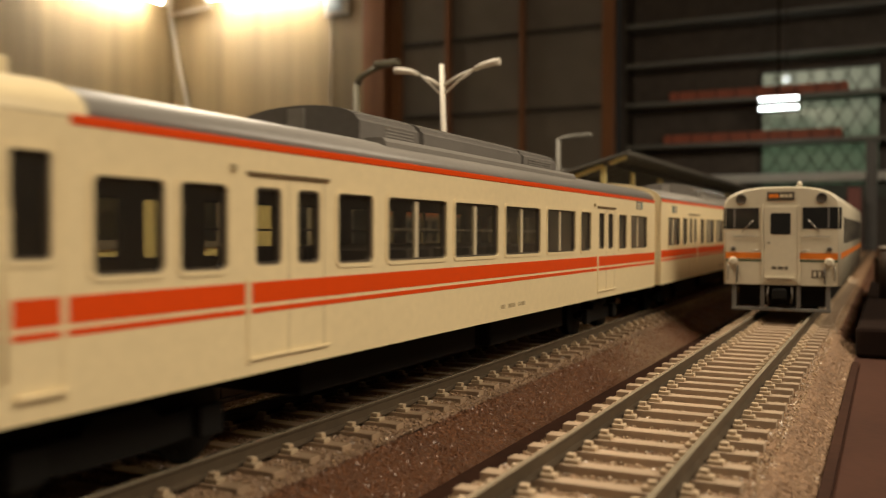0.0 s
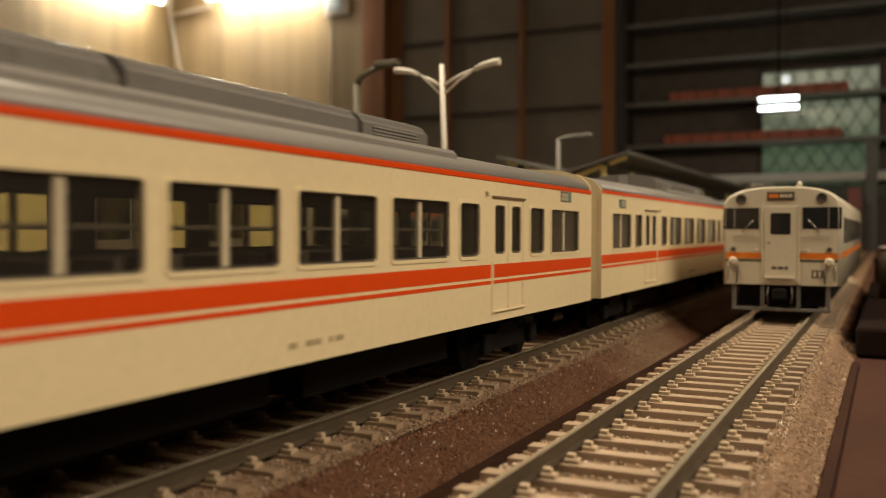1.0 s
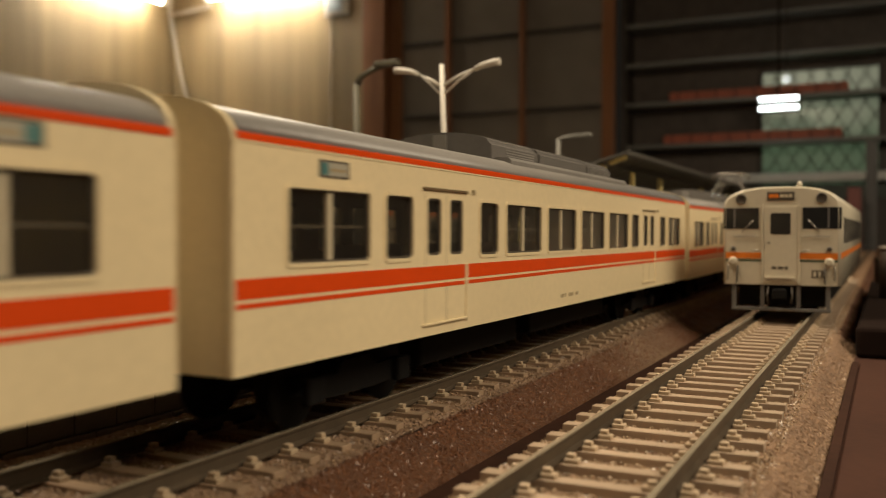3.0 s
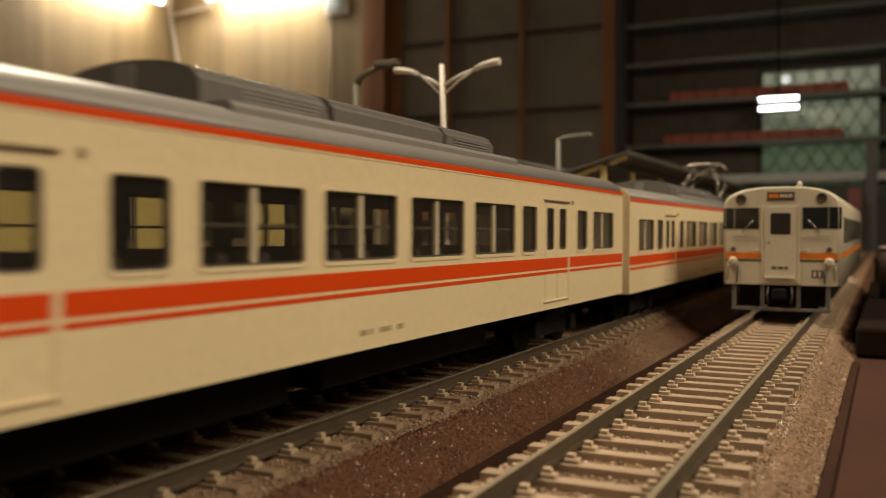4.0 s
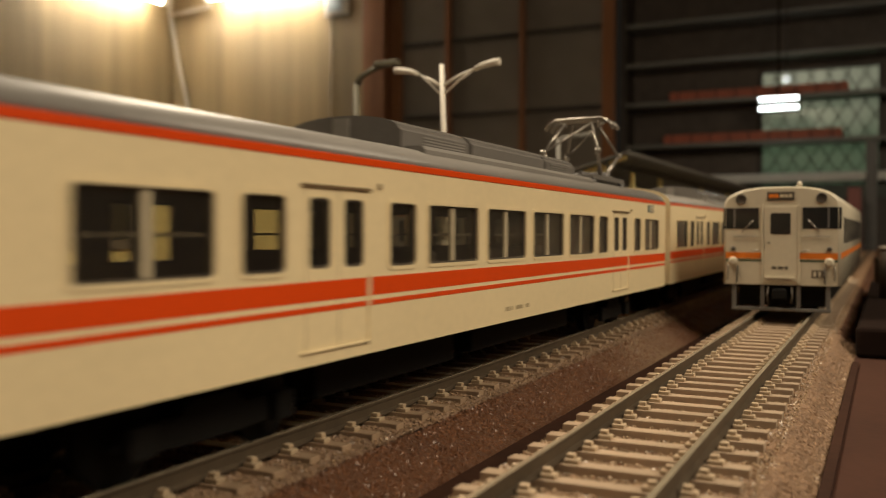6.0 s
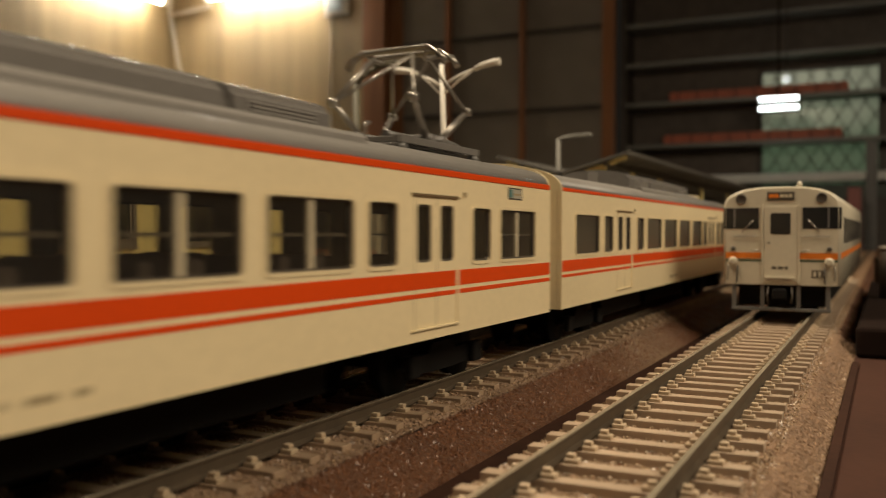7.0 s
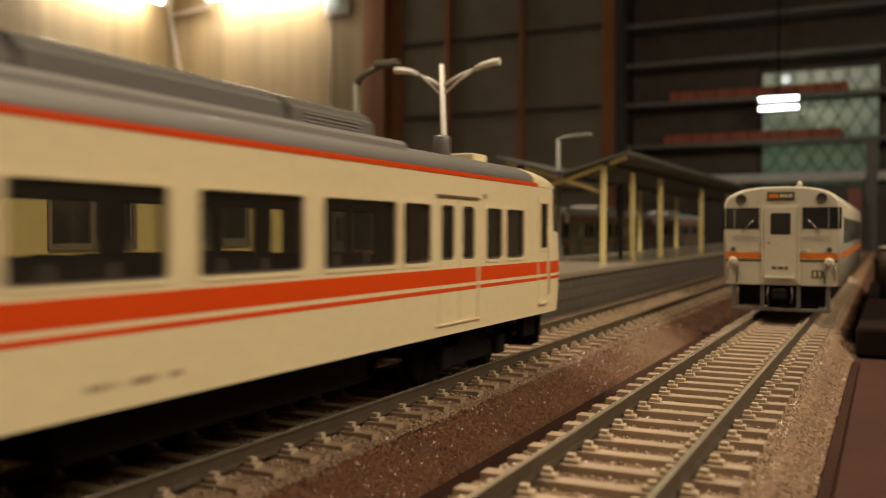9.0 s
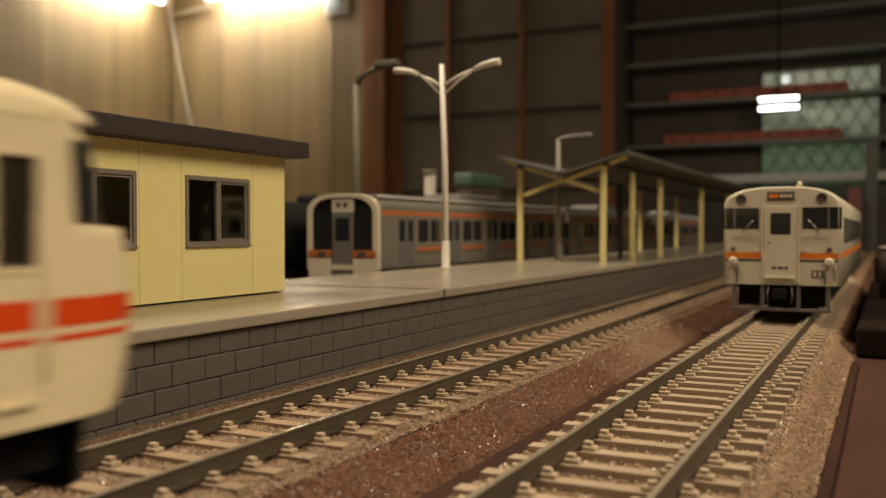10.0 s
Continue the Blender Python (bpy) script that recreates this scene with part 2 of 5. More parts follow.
def pierced_wall(bm, y0, y1, z0, z1, holes, x_out, x_in, n=4):
    """An upright wall in the y-z plane from x_out to x_in, with round-cornered openings (ya, yb, za, zb, r) that share one row."""
    holes = sorted(holes)
    cuts = [y0] + [0.5 * (a[1] + b[0]) for a, b in zip(holes, holes[1:])] + [y1]
    loops = []
    for x in (x_out, x_in):
        lp = []
        for (ya, yb, za, zb, r), ca, cb in zip(holes, cuts, cuts[1:]):
            pts = [bm.verts.new((x, a, b)) for a, b in round_loop(ya, yb, za, zb, r, n)]
            cor = [bm.verts.new((x, a, b)) for a, b in ((cb, z0), (cb, z1), (ca, z1), (ca, z0))]
            m = n + 1
            for k in range(4):
                arc = pts[k * m:(k + 1) * m]
                for p, q in zip(arc, arc[1:]):
                    bm.faces.new((cor[k], p, q))
                bm.faces.new((cor[k], arc[-1], pts[((k + 1) * m) % (4 * m)], cor[(k + 1) % 4]))
            lp.append((pts, cor))
        loops.append(lp)
    for (p, c), (q, d) in zip(*loops):
        k = len(p)
        for i in range(k):
            bm.faces.new((p[i], p[(i + 1) % k], q[(i + 1) % k], q[i]))
        for i in (1, 3):
            bm.faces.new((c[i], c[(i + 1) % 4], d[(i + 1) % 4], d[i]))
    bmesh.ops.remove_doubles(bm, verts=bm.verts, dist=0.001)
    return bm


def ring_frame(bm, ya, yb, za, zb, r, w, x0, x1, n=4):
    """A round-cornered frame of width w inside an opening, from x0 to x1."""
    o = round_loop(ya, yb, za, zb, r, n)
    i = round_loop(ya + w, yb - w, za + w, zb - w, max(r - w, 0.05), n)
    V = [[bm.verts.new((x, a, b)) for a, b in lp] for x in (x0, x1) for lp in (o, i)]
    k = len(o)
    for s in range(k):
        t = (s + 1) % k
        bm.faces.new((V[0][s], V[0][t], V[1][t], V[1][s]))
        bm.faces.new((V[2][s], V[2][t], V[3][t], V[3][s]))
        bm.faces.new((V[1][s], V[1][t], V[3][t], V[3][s]))
        bm.faces.new((V[0][s], V[0][t], V[2][t], V[2][s]))
    return bm


# ---- the room ----
WALL_Y = 3000.0
WALL_X = -2805.0


def struct(name, bm, material, label, category="wall"):
    return tagged(part(name, bm, material), label, category, kind="structure")


struct("floor", box(B(), -3000, 2600, -2600, 3300, -1060, -1000), DARKWOOD, "dark wooden floor of the room", "floor")
struct("ceiling", box(B(), -3000, 2600, -2600, 3300, 1420, 1470), PLASTER, "plain plaster ceiling of the room", "ceiling")
struct("wall_west", box(B(), WALL_X - 80, WALL_X, -2600, WALL_Y + 80, -1000, 1420), WALLWOOD, "honey-coloured wood-panelled side wall")
struct("wall_north_panel", box(B(), WALL_X, -1830, WALL_Y, WALL_Y + 80, -1000, 1420), WALLWOOD, "honey-coloured wood-panelled end wall")
struct("wall_north_plain", box(B(), 900, 2500, WALL_Y + 20, WALL_Y + 100, -1000, 1420), PLASTER, "plain plaster end wall beside the cabinet")
struct("wall_east", box(B(), 2500, 2580, -2600, WALL_Y + 400, -1000, 1420), PLASTER, "plain plaster wall")
struct("wall_south", box(B(), WALL_X, 2500, -2600, -2520, -1000, 1420), PLASTER, "plain plaster wall")


def u_to_x(u, dist):
    """Offset to the left, at a distance ahead, of a line that is u units from the vanishing point."""
    k = u / 1767.0
    return -k * 0.8957 * dist / (1 - k * 0.4446)


table = thing("layout_table", 0, 0, 0, "brown-painted layout baseboard on a table", "table")
part("table_top", box(B(), -900, 150, -400, 2300, -60, -9.2, 2), BASEBOARD, table, "brown-painted board")
for lx in (-860, 110):
    for ly in (-360, 2260):
        part("leg", box(B(), lx - 30, lx + 30, ly - 30, ly + 30, -1000, -60, 3), DARKWOOD, table)
part("channel", box(B(), -58.6, -50.8, -20, 1600, -9.3, -8.9, 0.1), CHANNEL, table, "dark brown channel between the tracks")


# ---- tracks ----
TL, TR = -85.5, -31.3
def bed(name, prof, y0, y1, step, material, label, amp=0.24, seed=0.0):
    """A ballast bed: a cross profile of (x, z) drawn along the track and roughened grain by grain."""
    xs = []
    for (a, za), (b, zb) in zip(prof, prof[1:]):
        k = max(1, int(math.hypot(b - a, zb - za) / step))
        xs += [(a + (b - a) * i / k, za + (zb - za) * i / k) for i in range(k)]
    xs.append(prof[-1])
    ny, w = int((y1 - y0) / step), len(xs)
    jig = np.random.default_rng(int(seed) + 5).uniform(-1, 1, ((ny + 1) * w, 3))
    co, fa = [], []
    for j in range(ny + 1):
        y = y0 + (y1 - y0) * j / ny
        for i, (x, z) in enumerate(xs):
            d = noise.noise(Vector((x * 0.16 + seed, y * 0.16, 0))) * amp * 0.5
            g = jig[j * w + i] * (step * 0.42, step * 0.42, amp)
            co.append(((x + g[0] + d * 0.4) * MM, (y + g[1]) * MM, (z + d + g[2]) * MM))
    for j in range(ny):
        for i in range(w - 1):
            fa.append((j * w + i, j * w + i + 1, (j + 1) * w + i + 1, (j + 1) * w + i))
    me = bpy.data.meshes.new(name)
    me.from_pydata(co, [], fa)
    me.materials.append(material)
    return tagged(new(name, me), label, "ballast", kind="stuff")


RIGHT_BED = [(-51.0, -9.2), (-49.6, -6.8), (-48.0, -4.7), (-46.9, -3.85), (-15, -3.85), (-12.8, -4.9), (-8.2, -9.2)]
LEFT_BED = [(-111.5, -4.0), (-100, -3.3), (-73, -3.2), (-71, -3.3), (-68.3, -4.0)]
SLOPE_BED = [(-68.5, -4.05), (-66.8, -4.7), (-59.2, -8.6), (-58.3, -9.2)]
bed("ballast_bed", RIGHT_BED, 40, 310, 0.55, BALLAST, "sandy model ballast between the sleepers of the platform road")
bed("ballast_bed", RIGHT_BED[:-2] + [(-13.6, -4.4)], 310, 1600, 1.3, BALLAST, "sandy model ballast further along the track")
# the slope changes from sandy to brown from here on
bed("ballast_shoulder", [(-13.8, -4.35), (-12.8, -4.9), (-8.2, -9.2)], 309, 1600, 1.3, SHOULDER, "brown ballast slope beside the stopped railcar", seed=120)
bed("ballast_bed", LEFT_BED, 0, 340, 0.55, OLDBALLAST, "brown model ballast along the passing track", seed=40)
bed("ballast_bed", LEFT_BED, 340, 1600, 2.5, OLDBALLAST, "brown model ballast further along the passing track", seed=40)
bed("ballast_shoulder", SLOPE_BED, 20, 330, 0.5, SHOULDER, "glued brown ballast shoulder beside the track", seed=80)
bed("ballast_shoulder", SLOPE_BED, 330, 1600, 2.5, SHOULDER, "glued brown ballast shoulder further along the track", seed=80)


def grains(name, xa, xb, ya, yb, zf, count, material, label, seed):
    rng = np.random.default_rng(seed)
    base = np.array([(1, 0, 0), (-1, 0, 0), (0, 1, 0), (0, -1, 0), (0, 0, 1), (0, 0, -1)], float)
    tri = [(0, 2, 4), (2, 1, 4), (1, 3, 4), (3, 0, 4), (2, 0, 5), (1, 2, 5), (3, 1, 5), (0, 3, 5)]
    co, fa = [], []
    for i in range(count):
        x, y = rng.uniform(xa, xb), ya + (yb - ya) * rng.uniform() ** 1.5
        s = rng.uniform(0.16, 0.40)
        m = np.array(Euler(rng.uniform(0, 6.3, 3)).to_matrix())
        v = (base * rng.uniform(0.6, 1.2, (6, 1)) * s) @ m.T + (x, y, zf(x) + s * 0.35)
        k = len(co)
        co += [tuple(p * MM) for p in v]
        fa += [(a + k, b + k, c + k) for a, b, c in tri]
    me = bpy.data.meshes.new(name)
    me.from_pydata(co, [], fa)
    me.materials.append(material)
    return tagged(new(name, me), label, "gravel", kind="stuff")


GRAIN = mat("ballast_grain", (0.58, 0.41, 0.26), 0.26, var=0.4, fine=260, coarse=1200, bump=0.0)
OLDGRAIN = mat("brown_ballast_grain", (0.46, 0.31, 0.19), 0.3, var=0.4, fine=260, coarse=1200, bump=0.0)
BROWNGRAIN = mat("shoulder_grain", (0.22, 0.10, 0.05), 0.28, var=0.2, fine=260, coarse=1200, bump=0.0)
grains("ballast_grains", -49.5, -14, 60, 420, lambda x: -3.75 - max(0, -46.9 - x) * 0.8, 20000, GRAIN, "loose sandy ballast grains between sleepers", 1)
grains("ballast_grains", -14.5, -9, 60, 420, lambda x: -4.3 - (x + 14.5) * 0.82, 13000, GRAIN, "loose sandy ballast grains on the slope", 2)
grains("ballast_grains", -106, -68.8, 20, 480, lambda x: -3.3 - max(0, x + 71) * 0.25, 20000, OLDGRAIN, "loose brown ballast grains between sleepers of the passing track", 3)
grains("shoulder_grains", -68, -59.6, 40, 460, lambda x: -4.3 - (x + 68) * 0.51, 11000, BROWNGRAIN, "brown glued grains on the ballast shoulder", 4)

RAIL_PROF = [(-1.0, -2.55), (1.0, -2.55), (1.0, -2.35), (0.22, -2.0), (0.22, -0.7), (0.42, -0.5), (0.42, -0.1), (0.32, 0), (-0.32, 0), (-0.42, -0.1), (-0.42, -0.5), (-0.22, -0.7), (-0.22, -2.0), (-1.0, -2.35)]


def sleeper_mesh():
    bm = B()
    box(bm, -15.4, 15.4, -1.25, 1.25, -5.0, -2.92, 0.12)
    for s in (-1, 1):
        for o in (-1, 1):
            c = s * 8.7 + o * 2.3
            box(bm, c - 1.0, c + 1.0, -0.85, 0.85, -2.95, -2.25, 0.16)
            c -= o * 0.2
            box(bm, c - 0.6, c + 0.6, -0.55, 0.55, -2.3, -1.6, 0.16)
    return bm


def track(name, xc, y0, y1, first, near_to, label, wood, chair):
    t = thing(name, xc, 0, 0, label, "railway track", "tracks of the station")
    for s in (-1, 1):
        r = part("rail", prism(B(), [(a + s * 8.7, b) for a, b in RAIL_PROF], "y", y0, y1), RAILWEB, t, "dull brown rail with a worn bright head")
        r.data.materials.append(OLDRAIL if wood is OLDSLEEPER else RAIL)
        for f in r.data.polygons:
            f.material_index = 1 if f.center.z > -0.2 * MM else 0
    s0 = part("sleeper", sleeper_mesh(), wood, t)
    s0.data.materials.append(chair)
    for f in s0.data.polygons:
        f.material_index = 1 if f.center.z > -2.87 * MM else 0
    y, rng = first, random.Random(int(-xc))
    s0.location = (0, y * MM, 0.35 * MM)
    while y < near_to:
        y += 8.0
        share(s0, "sleeper", t, rng.uniform(-0.25, 0.25), y + rng.uniform(-0.2, 0.2), 0.35 + rng.uniform(-0.06, 0.06), rng.uniform(-0.8, 0.8))
    return t


track("railway_track", TR, 20, 1600, 50.5, 620, "tan-sleepered track with the stopped railcar on it", SLEEPER, CHAIR)
track("railway_track", TL, -20, 1600, 14.0, 900, "brown-sleepered track along the platform with the passing train", OLDSLEEPER, OLDCHAIR)
track("railway_track", -216.5, 200, 1900, 250.0, 700, "track behind the platform under the silver train", SLEEPER, CHAIR)

# ---- platform ----
PX0, PX1, PZ = -110.3, -180.0, 12.1
JOINT_Y = 222.0


def platform():
    p = thing("platform", 0, 0, 0, "grey station platform with a block-faced edge wall", "platform", kind="structure")
    part("core", box(B(), PX1 + 1, PX0 - 1.6, -60, 1500, -8, PZ - 1.7), MORTAR, p)
    for a, b in ((-60, JOINT_Y - 0.4), (JOINT_Y + 0.4, 640), (640.3, 1500)):
        part("deck", box(B(), PX1, PX0 + 0.3, a, b, PZ - 1.7, PZ, 0.25), CONCRETE, p, "pale grey deck slab")
        part("coping", box(B(), PX0 - 3.4, PX0 + 0.55, a + 0.05, b - 0.05, PZ - 2.2, PZ + 0.12, 0.45), CONCRETE, p, "pale coping along the edge")
    return p


station = platform()
part("joint_strip", box(B(), PX1 + 0.5, PX0 + 0.6, JOINT_Y - 0.9, JOINT_Y + 0.9, PZ - 2.0, PZ + 0.16, 0.05), MORTAR, station, "dark joint between platform sections")


def moulded_block():
    return box(B(), -0.5, 0.55, 0.04, 8.36, 0.04, 4.26, 0.32)


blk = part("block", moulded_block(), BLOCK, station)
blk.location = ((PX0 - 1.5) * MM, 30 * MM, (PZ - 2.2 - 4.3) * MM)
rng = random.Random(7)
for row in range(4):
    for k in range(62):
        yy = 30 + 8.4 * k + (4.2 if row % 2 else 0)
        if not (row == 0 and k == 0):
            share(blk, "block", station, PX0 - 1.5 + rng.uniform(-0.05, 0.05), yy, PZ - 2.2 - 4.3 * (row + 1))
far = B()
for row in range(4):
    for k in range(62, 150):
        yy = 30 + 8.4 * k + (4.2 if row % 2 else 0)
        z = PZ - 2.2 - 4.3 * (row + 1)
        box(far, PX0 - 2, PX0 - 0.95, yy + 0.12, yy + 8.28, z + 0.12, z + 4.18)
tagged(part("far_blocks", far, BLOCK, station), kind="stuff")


# ---- cars of the passing train ----
ZB, ZT, HW, ZW0, ZW1 = 11.1, 38.5, 18.3, 23.5, 33.2
LEN = 255.0
LOW = -1.6
WIDE = [(9.2, 28.5), (81.0, 100.2), (105.2, 124.4), (129.4, 148.6), (153.6, 172.8)]
WIDE_LEAD = WIDE[:3] + [(128.7, 147.4), (151.2, 170.6)]
NARROW = [(33.6, 41.7), (68.2, 76.2), (177.3, 185.4)]
DOOR_LOW, DOOR_MID, DOOR_CAB = (46.0, 62.0), (191.0, 207.0), (187.6, 203.6)


def roof_profile(hw, z0, z1, n=16):
    return [(hw * math.copysign(abs(math.cos(t)) ** 0.72, math.cos(t)), z0 + (z1 - z0) * math.sin(t) ** 0.9) for t in (math.pi * k / n for k in range(n + 1))]


def bogie(car, y):
    b = part("bogie", box(B(), -9.7, 9.7, y - 3, y + 3, 4, 9, 0.3), BLACK, car, "black bogie frame")
    for s in (-1, 1):
        part("side_frame", prism(B(), [(y - 16, 5), (y - 13, 3.6), (y - 5, 3.2), (y + 5, 3.2), (y + 13, 3.6), (y + 16, 5), (y + 14, 7), (y + 6, 6.6), (y + 4, 8.4), (y - 4, 8.4), (y - 6, 6.6), (y - 14, 7)], "x", s * 10.3 - 0.7, s * 10.3 + 0.7), BLACK, b)
    for dy in (-13, 13):
        bm = B()
        for s in (-1, 1):
            lathe(bm, [(1.2, 8.2), (5.9, 8.2), (5.9, 7.7), (5.37, 7.6), (5.2, 5.3), (1.2, 5.2)] if s > 0 else [(1.2, -8.2), (5.9, -8.2), (5.9, -7.7), (5.37, -7.6), (5.2, -5.3), (1.2, -5.2)], Matrix.Rotation(radians(90), 4, "Y"), 20)
        tube(bm, [(-10, 0, 0), (10, 0, 0)], 0.9)
        box(bm, 5.3, 5.45, -0.4, 0.4, 1.5, 4.8)
        w = part("wheelset", bm, BLACK, car, "dark steel wheelset")
        w.location = (0, (y + dy) * MM, 5.37 * MM)
        for s in (-1, 1):
            part("axle_box", box(B(), s * 11.7 - 0.8, s * 11.7 + 0.8, y + dy - 2, y + dy + 2, 3.2, 7.2, 0.4), BLACK, b)
        WHEELS.append(w)


WHEELS = []


def air_conditioner(car, y0, y1, turned, drop):
    """A long arched casing in three lengths on a ledge."""
    fl = 19.5 if turned else 27.0
    prof = [(-11.9, 42.3), (11.9, 42.3), (11.9, 46.5), (11.3, 47.0)] + [(11.3 * math.cos(t), 47.0 + 2.5 * math.sin(t)) for t in (math.pi * k / 12 for k in range(1, 12))] + [(-11.3, 47.0), (-11.9, 46.5)]
    ledge = part("unit_base", prism(B(), [(-15.7, 41.0), (15.7, 41.0), (15.7, 43.2), (15.0, 43.9), (-15.0, 43.9), (-15.7, 43.2)], "y", y0 + 1.5, y1 + 4), ROOFGREY, car)
    u = part("air_conditioner", prism(B(), prof, "y", y0 + fl + 2.0, y1 - 23.8), ACGREY, car, "grey arched roof air-conditioner casing")
    part("front_casing", prism(B(), prof, "y", y0, y0 + fl), ACGREY, u)
    part("rear_casing", prism(B(), [(x * 0.99, z - 0.1) for x, z in prof], "y", y1 - 22, y1), ACGREY, u)
    for ya, yb in ((y0 + fl - 0.2, y0 + fl + 2.2), (y1 - 24, y1 - 21.8)):
        part("joint_piece", prism(B(), [(x * 0.92, z - 0.9) for x, z in prof], "y", ya, yb), ACGREY, u)
    part("front_strip", box(B(), -1.6, 1.6, y0 - 0.35, y0 + 0.2, 43.4, 49.0), ROOFGREY, u)
    for s in (-1, 1):
        for k in range(4):
            yy = y0 + 31 + k * (y1 - y0 - 58) / 3.4
            part("vent_slot", box(B(), *sorted((s * 11.4, s * 11.88)), yy, yy + 5, 45.2, 45.9, 0.1), ROOFGREY, u)
        for ya, yb in ((y0 + 8, y0 + fl - 2), (y1 - 19, y1 - 4)):
            for k in range(4):
                part("louvre", box(B(), *sorted((s * 11.7, s * 11.98)), ya, yb, 44.2 + 0.55 * k, 44.45 + 0.55 * k), ROOFGREY, u)
    for o in (ledge, u):
        o.matrix_basis = pose(0, (y0 + y1) * MM, -drop * MM, 0, 0, 180) if turned else pose(0, 0, -drop * MM)


def pantograph(car, y):
    """A raised diamond: two pairs of arms folded at the knees, twin collector strips with drooping horns."""
    p = part("pantograph", box(box(box(box(B(), -9, 9, y - 15, y - 13.4, 45.0, 46.0, 0.2), -9, 9, y + 13.4, y + 15, 45, 46, 0.2), -9, -7.4, y - 17, y + 17, 44.6, 46, 0.2), 7.4, 9, y - 17, y + 17, 44.6, 46, 0.2), ACGREY, car, "raised grey diamond pantograph")
    for sx in (-8.2, 8.2):
        for sy in (-15.5, 15.5):
            part("insulator", lathe(B(), [(0.9, 42.0), (1.4, 42.7), (0.9, 43.2), (1.4, 43.8), (0.9, 44.7)], Matrix.Translation((sx, y + sy, 0)), 10), DOORGREY, p)
        part("mounting_rail", box(B(), sx - 1.2, sx + 1.2, y - 20, y + 20, 41.6, 42.6, 0.2), ACGREY, p)
    for sy in (-1, 1):
        for sx in (-1, 1):
            arm = part("lower_arm", tube(B(), [(sx * 6.8, y + sy * 2.6, 46.4), (sx * 8.6, y + sy * 11.4, 53.2)], 0.7, taper=0.5), GREYARM, p)
            part("knee", lathe(B(), [(0.4, -0.9), (0.95, -0.7), (0.95, 0.7), (0.4, 0.9)], Matrix.Translation((sx * 8.6, y + sy * 11.4, 53.2)) @ Matrix.Rotation(radians(90), 4, "Y"), 10), GREYARM, arm)
            part("upper_arm", tube(B(), [(sx * 8.6, y + sy * 11.4, 53.2), (sx * 4.2, y + sy * 3.4, 62.6)], 0.42, taper=0.34), GREYARM, p)
        part("cross_stay", tube(B(), [(-8.6, y + sy * 11.4, 53.2), (4.2, y + sy * 3.4, 62.6)], 0.28), GREYARM, p)
        part("pivot_shaft", tube(B(), [(-8.2, y + sy * 2.6, 46.5), (8.2, y + sy * 2.6, 46.5)], 1.0), ACGREY, p)
        part("collector_strip", tube(B(), [(-10.8, y + sy * 2.6, 60.8), (-9.6, y + sy * 2.6, 62.7), (-7.2, y + sy * 2.6, 63.9), (7.2, y + sy * 2.6, 63.9), (9.6, y + sy * 2.6, 62.7), (10.8, y + sy * 2.6, 60.8)], 0.62), GREYARM, p)
    for sx in (-6.4, 6.4):
        part("head_yoke", tube(B(), [(sx, y - 2.8, 63.2), (sx * 0.8, y, 62.2), (sx, y + 2.8, 63.2)], 0.4), GREYARM, p)
    for sx in (-3.4, 3.4):
        part("spring", tube(B(), [(sx, y - 12.5, 46.6), (sx, y + 12.5, 46.6)], 0.85), ACGREY, p)
    part("air_cylinder", lathe(B(), [(1.0, -6), (1.9, -5.6), (1.9, 3.5), (0.9, 4), (0.6, 8)], Matrix.Translation((0, y + 3, 45.6)) @ Matrix.Rotation(radians(90), 4, "X"), 12), DOORGREY, p)
    for sy in (-9, 9):
        part("bracket", box(B(), -8, 8, y + sy - 0.9, y + sy + 0.9, 45.2, 46.4, 0.2), ACGREY, p)
    part("base_tray", box(B(), -7.2, 7.2, y - 12.8, y + 12.8, 44.2, 45.1, 0.3), ACGREY, p)
    for sx in (-5.6, 5.6):
        part("damper", tube(B(), [(sx, y + 3, 47.4), (sx, y + 13, 46.4)], 0.7), DOORGREY, p)
    part("hook", tube(B(), [(0, y - 14, 46), (0.4, y - 14.5, 48.2), (0, y - 12.6, 49)], 0.4), GREYARM, p)


GREYARM = mat("pantograph_grey", (0.36, 0.325, 0.28), 0.3, 0.75, var=0.1, bump=0.05)
SIGNWHITE = mat("sign_white", (0.40, 0.37, 0.29), 0.3, var=0.05)
SIGNTEAL = mat("sign_teal", (0.08, 0.2, 0.19), 0.4, var=0.05)
# brown holds the shadow line along the door rail
RAILSHADE = mat("door_rail_shade", (0.16, 0.105, 0.05), 0.5, var=0.12)
MARK = mat("mark_grey", (0.42, 0.33, 0.19), 0.6, var=0.15)
NOSEGLASS = mat("cab_glass", (0.02, 0.02, 0.02), 0.08, var=0.1, bump=0.0)
LAMPGLASS = mat("lamp_glass", (0.75, 0.72, 0.65), 0.15, var=0.05, bump=0.0)


